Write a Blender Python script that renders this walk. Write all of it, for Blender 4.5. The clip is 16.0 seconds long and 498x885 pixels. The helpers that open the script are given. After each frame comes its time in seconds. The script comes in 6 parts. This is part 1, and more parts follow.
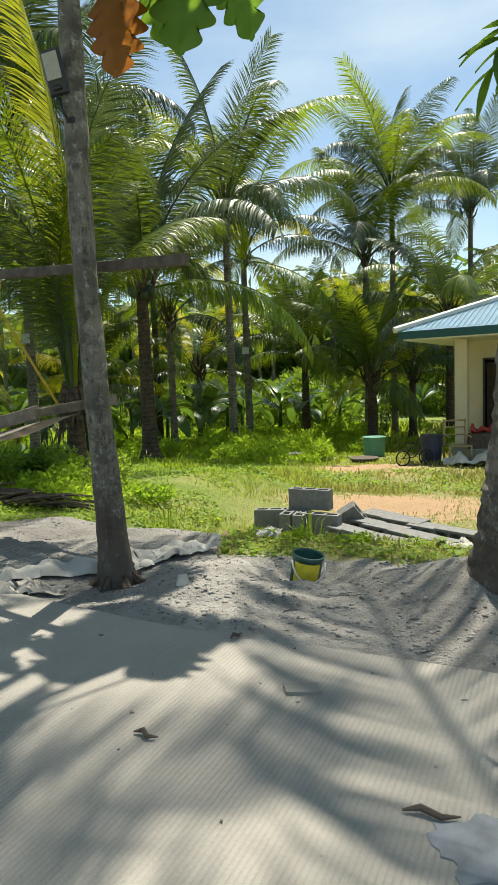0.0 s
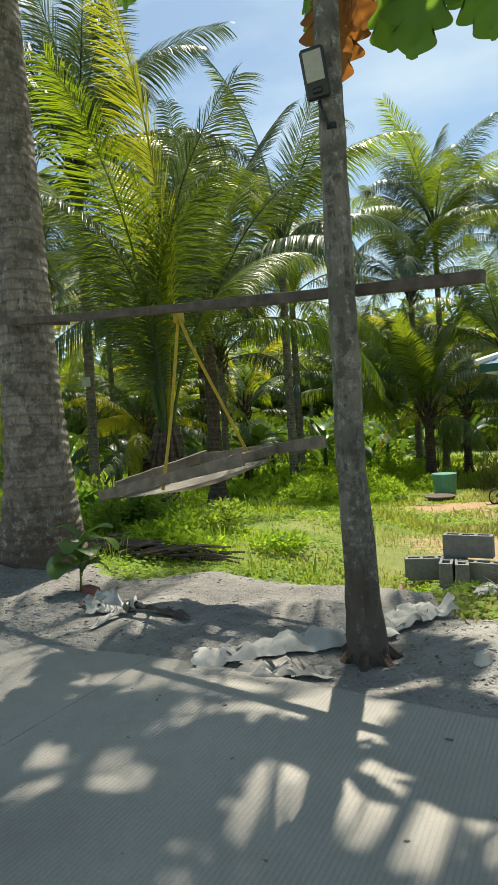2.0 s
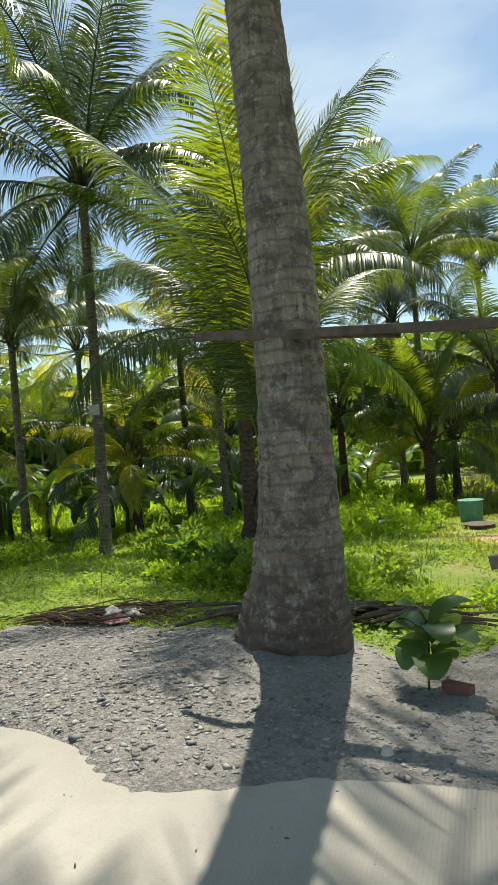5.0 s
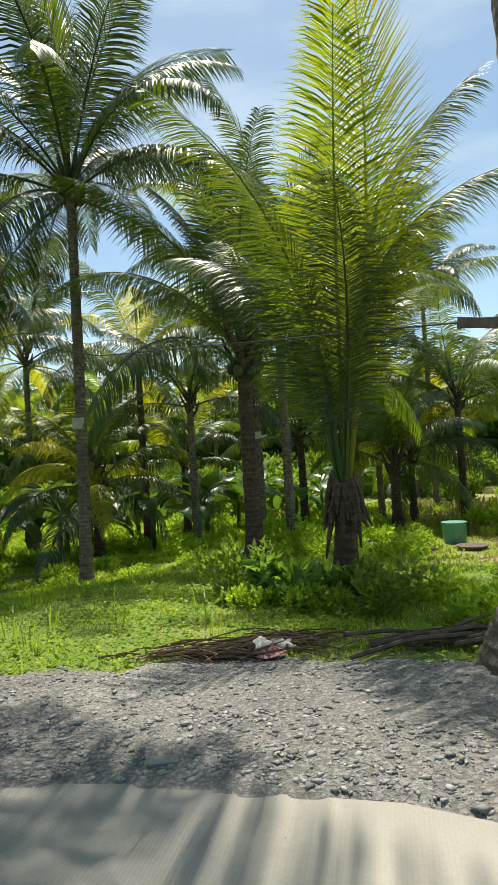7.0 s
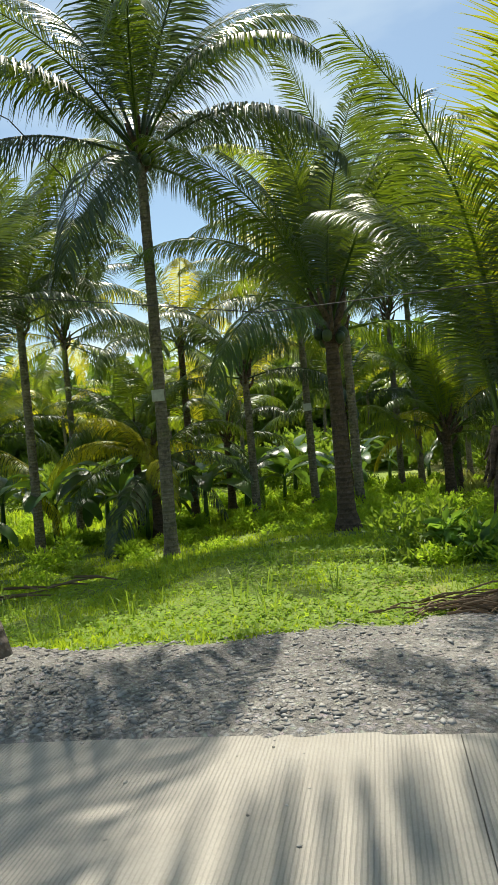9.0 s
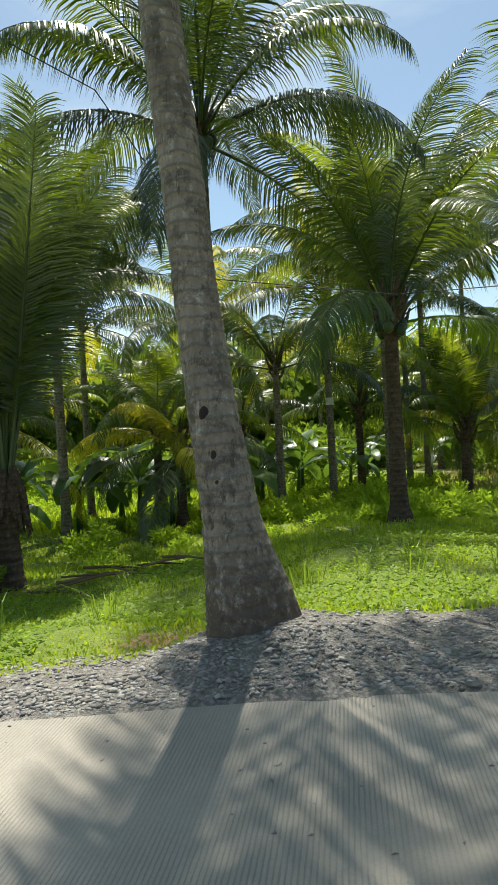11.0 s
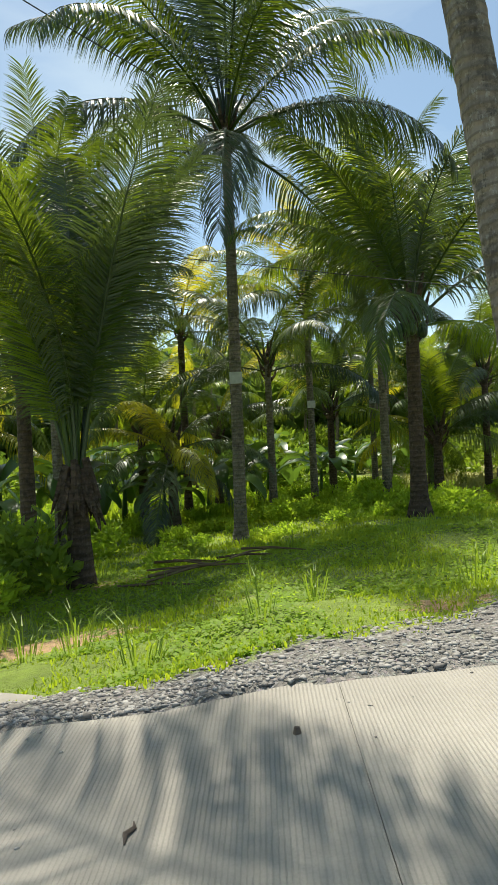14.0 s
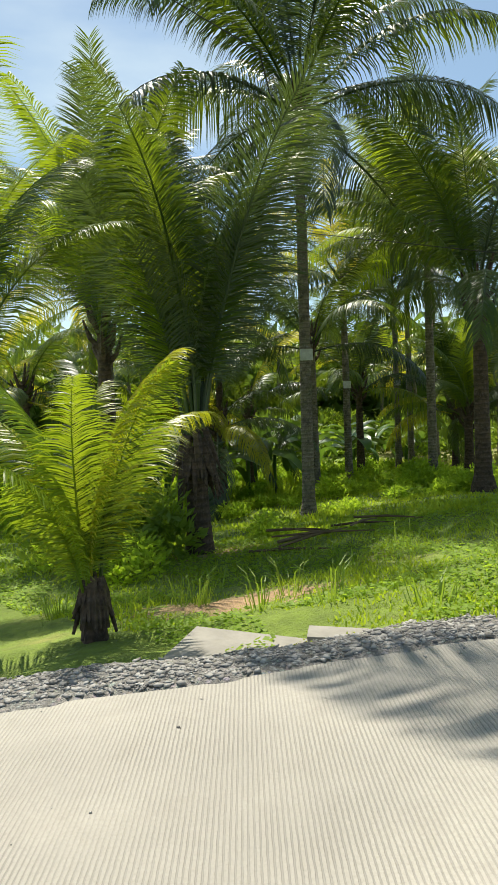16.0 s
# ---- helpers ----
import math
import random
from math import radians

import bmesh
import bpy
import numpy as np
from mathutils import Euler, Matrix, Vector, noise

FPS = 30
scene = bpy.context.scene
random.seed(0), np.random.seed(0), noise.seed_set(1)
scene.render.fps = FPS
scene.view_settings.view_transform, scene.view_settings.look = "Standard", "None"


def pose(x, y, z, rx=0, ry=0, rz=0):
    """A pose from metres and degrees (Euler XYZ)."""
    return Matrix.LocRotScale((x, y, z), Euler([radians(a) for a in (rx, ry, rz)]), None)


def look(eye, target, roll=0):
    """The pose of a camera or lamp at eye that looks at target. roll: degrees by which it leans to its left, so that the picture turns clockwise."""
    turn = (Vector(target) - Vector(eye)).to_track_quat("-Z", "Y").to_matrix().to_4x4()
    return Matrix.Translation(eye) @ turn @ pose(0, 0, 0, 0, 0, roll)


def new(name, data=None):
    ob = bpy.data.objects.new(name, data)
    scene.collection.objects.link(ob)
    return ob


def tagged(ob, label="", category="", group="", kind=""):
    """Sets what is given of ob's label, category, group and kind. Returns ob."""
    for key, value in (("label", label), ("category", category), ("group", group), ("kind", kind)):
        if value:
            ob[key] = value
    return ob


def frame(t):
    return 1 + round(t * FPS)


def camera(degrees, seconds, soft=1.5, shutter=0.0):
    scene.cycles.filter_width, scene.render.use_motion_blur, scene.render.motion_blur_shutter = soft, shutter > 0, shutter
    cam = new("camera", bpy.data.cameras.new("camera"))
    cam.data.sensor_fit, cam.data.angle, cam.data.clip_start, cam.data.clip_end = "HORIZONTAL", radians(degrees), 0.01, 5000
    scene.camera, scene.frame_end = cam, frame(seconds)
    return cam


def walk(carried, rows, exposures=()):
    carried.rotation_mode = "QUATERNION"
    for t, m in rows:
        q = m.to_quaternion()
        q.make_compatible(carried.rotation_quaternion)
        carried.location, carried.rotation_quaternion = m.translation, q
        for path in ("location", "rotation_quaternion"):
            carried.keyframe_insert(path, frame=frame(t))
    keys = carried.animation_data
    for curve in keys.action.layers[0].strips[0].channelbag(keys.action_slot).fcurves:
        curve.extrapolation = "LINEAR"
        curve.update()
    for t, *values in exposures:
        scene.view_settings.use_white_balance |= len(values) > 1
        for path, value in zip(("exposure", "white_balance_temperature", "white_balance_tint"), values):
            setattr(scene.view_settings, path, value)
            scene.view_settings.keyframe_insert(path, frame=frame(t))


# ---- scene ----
EXPOSURE, SKY, SUN = 0.54, 0.115, 5.0
cam = camera(44.0, 16.0, soft=1.0)
PATH = [
    (0, (0.0, 0.0, 1.067), (-0.746, 1.845, 0.866), -2.3),
    (0.5, (-0.221, 0.025, 1.082), (-0.961, 1.875, 0.91), -3.1),
    (1, (-0.527, 0.049, 1.107), (-1.337, 1.874, 0.994), -2.4),
    (1.5, (-0.92, 0.011, 1.119), (-1.739, 1.833, 1.037), -2.7),
    (2, (-1.317, -0.015, 1.133), (-2.119, 1.815, 1.06), -3.7),
    (2.5, (-1.75, -0.012, 1.175), (-2.511, 1.837, 1.127), -4.6),
    (3, (-2.12, -0.022, 1.208), (-2.851, 1.839, 1.173), -5.1),
    (3.5, (-2.578, -0.033, 1.237), (-3.271, 1.842, 1.215), -5.3),
    (4, (-3.061, -0.034, 1.341), (-3.731, 1.849, 1.305), -4.7),
    (4.2, (-3.255, -0.042, 1.362), (-3.919, 1.844, 1.327), -4.7),
    (6.3, (-5.626, 0.259, 1.415), (-5.951, 2.231, 1.457), -3.6),
    (6.5, (-5.816, 0.252, 1.41), (-6.123, 2.227, 1.454), -3.4),
    (7, (-6.299, 0.206, 1.407), (-6.567, 2.188, 1.457), -3.7),
    (7.5, (-6.805, 0.179, 1.401), (-7.059, 2.162, 1.447), -4.4),
    (8, (-7.331, 0.158, 1.37), (-7.565, 2.144, 1.396), -4.4),
    (8.5, (-7.866, 0.167, 1.341), (-8.099, 2.153, 1.344), -4.7),
    (9, (-8.4, 0.165, 1.324), (-8.648, 2.15, 1.307), -5.3),
    (9.5, (-8.947, 0.131, 1.281), (-9.217, 2.112, 1.253), -5.3),
    (9.7, (-9.151, 0.114, 1.271), (-9.432, 2.094, 1.238), -5.4),
    (11.8, (-10.874, -0.066, 1.21), (-10.947, 1.932, 1.183), -1.8),
    (12, (-11.028, -0.082, 1.196), (-11.101, 1.916, 1.171), -1.7),
    (12.5, (-11.446, -0.073, 1.187), (-11.512, 1.926, 1.174), -1.8),
    (13, (-11.846, -0.064, 1.158), (-11.846, 1.936, 1.148), -2.0),
    (13.5, (-12.25, -0.017, 1.119), (-12.18, 1.982, 1.108), -2.4),
    (14, (-12.705, -0.05, 1.104), (-12.577, 1.946, 1.088), -2.8),
    (14.5, (-13.171, -0.065, 1.086), (-12.994, 1.927, 1.056), -3.0),
    (15, (-13.657, -0.072, 1.088), (-13.456, 1.917, 1.048), -3.2),
    (15.5, (-14.136, -0.108, 1.044), (-13.923, 1.88, 0.988), -2.7),
    (16, (-14.691, -0.117, 0.985), (-14.509, 1.873, 0.918), -2.3),
]
walk(cam, [(t, look(eye, target, roll)) for t, eye, target, roll in PATH], exposures=[(0, EXPOSURE)])

# ---- world and sun ----
SUN_EL, SUN_AZ = radians(65), radians(-7)  # azimuth from +y towards +x
world = bpy.data.worlds.new("world")
scene.world = world
world.use_nodes = True
wn = world.node_tree
sky = wn.nodes.new("ShaderNodeTexSky")
sky.sky_type = "NISHITA"
sky.sun_disc = False
sky.sun_elevation = SUN_EL
sky.sun_rotation = SUN_AZ
sky.air_density = 1.0
sky.dust_density = 0.6
sky.ozone_density = 1.5
# thin clouds low over the trees
wco = wn.nodes.new("ShaderNodeTexCoord")
wmap = wn.nodes.new("ShaderNodeMapping")
wmap.inputs["Scale"].default_value = (1.2, 1.2, 4.0)
wns = wn.nodes.new("ShaderNodeTexNoise")
wns.inputs["Scale"].default_value = 1.6
wns.inputs["Detail"].default_value = 7
wrp = wn.nodes.new("ShaderNodeValToRGB")
wrp.color_ramp.elements[0].position = 0.5
wrp.color_ramp.elements[1].position = 0.8
wrp.color_ramp.elements[1].color = (0.75, 0.75, 0.75, 1)
wmx = wn.nodes.new("ShaderNodeMix")
wmx.data_type = "RGBA"
wmx.inputs[7].default_value = (5.6, 6.3, 7.2, 1)
wn.links.new(wco.outputs["Generated"], wmap.inputs[0])
wn.links.new(wmap.outputs[0], wns.inputs["Vector"])
wn.links.new(wns.outputs["Fac"], wrp.inputs[0])
wn.links.new(wrp.outputs[0], wmx.inputs[0])
wn.links.new(sky.outputs[0], wmx.inputs[6])
wtn = wn.nodes.new("ShaderNodeMix")
wtn.data_type = "RGBA"
wtn.blend_type = "MULTIPLY"
wtn.inputs[0].default_value = 1.0
wtn.inputs[7].default_value = (0.99, 1.01, 0.88, 1)
wn.links.new(wmx.outputs[2], wtn.inputs[6])
wn.links.new(wtn.outputs[2], wn.nodes["Background"].inputs[0])
wn.nodes["Background"].inputs[1].default_value = SKY

sun_data = bpy.data.lights.new("sun", "SUN")
sun_data.energy = SUN
sun_data.angle = radians(0.5)
sun_data.color = (1.0, 0.945, 0.80)
sun = new("sun", sun_data)
sd = Vector((math.sin(SUN_AZ) * math.cos(SUN_EL), math.cos(SUN_AZ) * math.cos(SUN_EL), math.sin(SUN_EL)))
sun.matrix_world = look(sd * 40, (0, 0, 0))

rnd = random.Random(7)


# ---- materials ----
class Mat:
    """A principled material with a few shorthands."""

    def __init__(self, name, color, rough=0.8, metal=0.0):
        self.m = bpy.data.materials.new(name)
        self.m.use_nodes = True
        self.t = self.m.node_tree
        self.b = self.t.nodes["Principled BSDF"]
        self.b.inputs["Base Color"].default_value = (*color, 1)
        self.b.inputs["Roughness"].default_value = rough
        self.b.inputs["Metallic"].default_value = metal
        self.col = color

    def node(self, kind, **kw):
        n = self.t.nodes.new(kind)
        for k, v in kw.items():
            n.inputs[k].default_value = v
        return n

    def link(self, a, b):
        self.t.links.new(a, b)

    def coord(self, scale=(1, 1, 1), space="Object"):
        c = self.node("ShaderNodeTexCoord")
        m = self.node("ShaderNodeMapping", Scale=scale)
        self.link(c.outputs[space], m.inputs[0])
        return m.outputs[0]

    def noise(self, scale, detail=4, vec=None, rough=0.55, dist=0.0):
        n = self.node("ShaderNodeTexNoise", Scale=scale, Detail=detail, Roughness=rough, Distortion=dist)
        self.link(vec if vec is not None else self.coord(), n.inputs["Vector"])
        return n.outputs["Fac"]

    def ramp(self, fac, stops):
        r = self.t.nodes.new("ShaderNodeValToRGB")
        e = r.color_ramp.elements
        while len(e) < len(stops):
            e.new(0.5)
        for el, (p, c) in zip(e, stops):
            el.position = p
            el.color = (*c, 1) if len(c) == 3 else c
        self.link(fac, r.inputs[0])
        return r.outputs[0]

    def mix(self, fac, a, b, mode="MIX"):
        n = self.t.nodes.new("ShaderNodeMix")
        n.data_type = "RGBA"
        n.blend_type = mode
        for socket, v in ((n.inputs[0], fac), (n.inputs[6], a), (n.inputs[7], b)):
            if isinstance(v, (int, float)):
                socket.default_value = v
            elif isinstance(v, tuple):
                socket.default_value = (*v, 1)
            else:
                self.link(v, socket)
        return n.outputs[2]

    def math(self, op, a, b=0.0):
        n = self.t.nodes.new("ShaderNodeMath")
        n.operation = op
        for s, v in ((n.inputs[0], a), (n.inputs[1], b)):
            if isinstance(v, (int, float)):
                s.default_value = v
            else:
                self.link(v, s)
        return n.outputs[0]

    def base(self, out):
        self.link(out, self.b.inputs["Base Color"])

    def bump(self, height, strength=0.4, distance=0.01):
        n = self.node("ShaderNodeBump", Strength=strength, Distance=distance)
        self.link(height, n.inputs["Height"])
        self.link(n.outputs[0], self.b.inputs["Normal"])

    def random(self):
        return self.t.nodes.new("ShaderNodeObjectInfo").outputs["Random"]

    def island(self):
        return self.t.nodes.new("ShaderNodeNewGeometry").outputs["Random Per Island"]

    def attr(self, name):
        n = self.t.nodes.new("ShaderNodeAttribute")
        n.attribute_name = name
        return n.outputs["Fac"]

    def translucent(self, amount, color):
        """Lets light through, as leaves and thin cloth do."""
        tr = self.node("ShaderNodeBsdfTranslucent")
        if isinstance(color, tuple):
            tr.inputs[0].default_value = (*color, 1)
        else:
            self.link(color, tr.inputs[0])
        mx = self.node("ShaderNodeMixShader", Fac=amount)
        out = self.t.nodes["Material Output"]
        self.link(self.b.outputs[0], mx.inputs[1])
        self.link(tr.outputs[0], mx.inputs[2])
        self.link(mx.outputs[0], out.inputs["Surface"])


def plain(name, c, rough=0.8, metal=0.0, vary=0.25, scale=8.0, bump=0.3, dist=0.004):
    """A surface of one colour with stains and a fine relief."""
    m = Mat(name, c, rough, metal)
    n = m.noise(scale, 6)
    fine = m.noise(scale * 9, 3)
    lo = tuple(v * (1 - vary) for v in c)
    hi = tuple(min(1, v * (1 + vary)) for v in c)
    m.base(m.mix(m.math("MULTIPLY", fine, 0.35), m.ramp(n, [(0.3, lo), (0.7, hi)]), tuple(v * 0.7 for v in c)))
    if bump:
        m.bump(m.math("ADD", n, fine), bump, dist)
    return m.m


def leaf_material(name, dark, mid, light, through_color, amount=0.4, rough=0.38, far=False):
    """Leaves: hue differs from leaf to leaf and from frond to frond; light shines through."""
    m = Mat(name, mid, rough)
    r = m.math("ADD", m.math("MULTIPLY", m.random(), 0.7), m.math("MULTIPLY", m.island(), 0.3))
    c = m.ramp(r, [(0.1, dark), (0.5, mid), (0.95, light)])
    t = m.mix(0.6, m.mix(1.0, c, (1.6, 1.5, 0.7), "MULTIPLY"), through_color)
    m.base(c)
    m.b.inputs["Specular IOR Level"].default_value = 0.45
    m.translucent(amount, t)
    return m.m


M_FROND = leaf_material("palm_frond", (0.018, 0.042, 0.009), (0.038, 0.078, 0.015), (0.10, 0.145, 0.02), (0.38, 0.50, 0.02), 0.27, 0.42)
M_FROND_BRIGHT = leaf_material("palm_frond_bright", (0.07, 0.135, 0.010), (0.12, 0.195, 0.013), (0.20, 0.245, 0.018), (0.46, 0.57, 0.02), 0.45)
M_FROND_LIME = leaf_material("palm_frond_lime", (0.10, 0.15, 0.010), (0.16, 0.20, 0.012), (0.24, 0.24, 0.015), (0.66, 0.66, 0.02), 0.5)
M_FROND_YELLOW = leaf_material("palm_frond_yellow", (0.15, 0.19, 0.015), (0.23, 0.25, 0.02), (0.34, 0.30, 0.02), (0.78, 0.72, 0.03), 0.55)
M_FROND_GREY = leaf_material("palm_frond_grey", (0.025, 0.043, 0.026), (0.045, 0.07, 0.038), (0.08, 0.11, 0.055), (0.22, 0.32, 0.05), 0.2, 0.34)
M_FROND_DRY = leaf_material("dry_frond", (0.10, 0.065, 0.04), (0.17, 0.115, 0.065), (0.26, 0.19, 0.12), (0.3, 0.2, 0.1), 0.2, 0.8)
M_GRASS = leaf_material("grass", (0.12, 0.18, 0.016), (0.24, 0.33, 0.025), (0.38, 0.43, 0.04), (0.58, 0.74, 0.04), 0.5, 0.6)
M_WEED = leaf_material("weeds", (0.08, 0.14, 0.018), (0.15, 0.23, 0.03), (0.25, 0.32, 0.04), (0.42, 0.58, 0.05), 0.45, 0.5)
M_WEED_BRIGHT = leaf_material("bright_weeds", (0.12, 0.2, 0.018), (0.21, 0.31, 0.025), (0.34, 0.43, 0.035), (0.55, 0.78, 0.05), 0.55, 0.6)
M_BANANA = leaf_material("banana_leaf", (0.02, 0.055, 0.014), (0.035, 0.09, 0.02), (0.09, 0.16, 0.035), (0.25, 0.42, 0.04), 0.3, 0.36)
M_BROADLEAF = leaf_material("broad_leaf", (0.04, 0.10, 0.02), (0.06, 0.15, 0.03), (0.10, 0.2, 0.03), (0.35, 0.55, 0.05), 0.5, 0.45)
M_BROWNLEAF = leaf_material("withered_leaf", (0.16, 0.06, 0.02), (0.22, 0.085, 0.025), (0.28, 0.11, 0.03), (0.55, 0.2, 0.03), 0.45, 0.6)
M_WOODS = leaf_material("far_leaves", (0.03, 0.06, 0.018), (0.06, 0.11, 0.022), (0.11, 0.17, 0.03), (0.30, 0.45, 0.05), 0.45)


def dry_side(mat):
    """The turf turns short and straw-coloured towards the house."""
    t = mat.node_tree
    geo = t.nodes.new("ShaderNodeNewGeometry")
    sep = t.nodes.new("ShaderNodeSeparateXYZ")
    ns = t.nodes.new("ShaderNodeTexNoise")
    ns.inputs["Scale"].default_value = 0.9
    ns.inputs["Detail"].default_value = 5
    t.links.new(geo.outputs["Position"], sep.inputs[0])
    t.links.new(geo.outputs["Position"], ns.inputs["Vector"])
    add = t.nodes.new("ShaderNodeMath")
    add.operation = "MULTIPLY_ADD"
    add.inputs[1].default_value = 5.0
    t.links.new(ns.outputs["Fac"], add.inputs[0])
    t.links.new(sep.outputs[0], add.inputs[2])
    rng = t.nodes.new("ShaderNodeMapRange")
    rng.inputs["From Min"].default_value = -2.4
    rng.inputs["From Max"].default_value = 0.6
    rng.inputs["To Max"].default_value = 0.75
    t.links.new(add.outputs[0], rng.inputs["Value"])
    for shader in [n for n in t.nodes if n.bl_idname in ("ShaderNodeBsdfPrincipled", "ShaderNodeBsdfTranslucent")]:
        socket = shader.inputs[0]
        mx = t.nodes.new("ShaderNodeMix")
        mx.data_type = "RGBA"
        t.links.new(rng.outputs[0], mx.inputs[0])
        t.links.new(socket.links[0].from_socket, mx.inputs[6])
        mx.inputs[7].default_value = (0.36, 0.31, 0.12, 1)
        t.links.new(mx.outputs[2], socket)


dry_side(M_GRASS)


def bark_material(name, c, ring=14.0, lichen=0.3, moss=0.0, foot=False, crack=0.4):
    m = Mat(name, c, 0.9)
    v = m.coord()
    wav = m.node("ShaderNodeTexWave", Scale=ring / 6.28, Distortion=3.0, Detail=3.0)
    wav.bands_direction = "Z"
    wav.inputs["Detail Scale"].default_value = 1.5
    m.link(v, wav.inputs["Vector"])
    big = m.noise(2.5, 5, v)
    fib = m.noise(30, 4, m.coord((1, 1, 0.25)))
    patch = m.noise(17, 5, m.coord((1, 1, 0.8)), 0.75)
    dark = tuple(x * 0.5 for x in c)
    col = m.ramp(big, [(0.3, tuple(x * 0.75 for x in c)), (0.7, tuple(min(1, x * 1.25) for x in c))])
    col = m.mix(m.math("MULTIPLY", m.ramp(wav.outputs["Fac"], [(0.78, (0, 0, 0)), (0.97, (1, 1, 1))]), 0.7), col, dark)
    col = m.mix(m.math("MULTIPLY", m.ramp(patch, [(0.54, (0, 0, 0)), (0.66, (1, 1, 1))]), lichen), col, (0.62, 0.62, 0.58))
    col = m.mix(m.math("MULTIPLY", m.ramp(m.noise(7, 6, v, 0.75), [(0.5, (0, 0, 0)), (0.6, (1, 1, 1))]), 0.85), col, tuple(x * 0.3 for x in c))
    if moss:
        col = m.mix(m.math("MULTIPLY", m.ramp(m.noise(3, 5, v), [(0.45, (0, 0, 0)), (0.65, (1, 1, 1))]), moss), col, (0.10, 0.13, 0.05))
    fissure = m.noise(22, 5, m.coord((1, 1, 0.16)), 0.7)
    breaks = m.noise(9, 4, m.coord((0.6, 0.6, 2.2)), 0.7)
    torn = m.math("MULTIPLY", m.ramp(fissure, [(0.54, (0, 0, 0)), (0.62, (1, 1, 1))]), m.ramp(breaks, [(0.42, (0, 0, 0)), (0.55, (1, 1, 1))]))
    col = m.mix(m.math("MULTIPLY", torn, crack), col, tuple(x * 0.2 for x in c))
    if foot:
        sep = m.t.nodes.new("ShaderNodeSeparateXYZ")
        m.link(v, sep.inputs[0])
        low = m.math("ADD", sep.outputs[2], m.math("MULTIPLY", m.math("SUBTRACT", patch, 0.5), 1.6))
        col = m.mix(m.math("MULTIPLY", m.ramp(low, [(0.3, (1, 1, 1)), (0.62, (0, 0, 0))]), 0.8), col, (0.085, 0.06, 0.045))
    m.base(m.mix(m.math("MULTIPLY", m.ramp(fib, [(0.4, (0, 0, 0)), (0.65, (1, 1, 1))]), 0.5), col, dark))
    m.bump(m.math("ADD", m.math("ADD", wav.outputs["Fac"], m.math("MULTIPLY", fib, 0.8)), m.math("MULTIPLY", patch, 1.6)), 0.9, 0.02)
    return m.m


M_BARK = bark_material("coconut_bark", (0.29, 0.24, 0.195), 24.0, 0.5, 0.0, True, 0.9)
M_BARK_FAR = bark_material("coconut_bark_brown", (0.24, 0.20, 0.155), 22.0, 0.15, 0.35)
M_BARK_DARK = bark_material("old_leaf_bases", (0.12, 0.08, 0.055), 18.0, 0.08)
M_BARK_SCAR = bark_material("dark_scar", (0.035, 0.028, 0.022), 8.0, 0.0)
M_BARK_SMOOTH = bark_material("smooth_bark", (0.25, 0.22, 0.175), 3.0, 0.6, 0.0, True, 0.8)


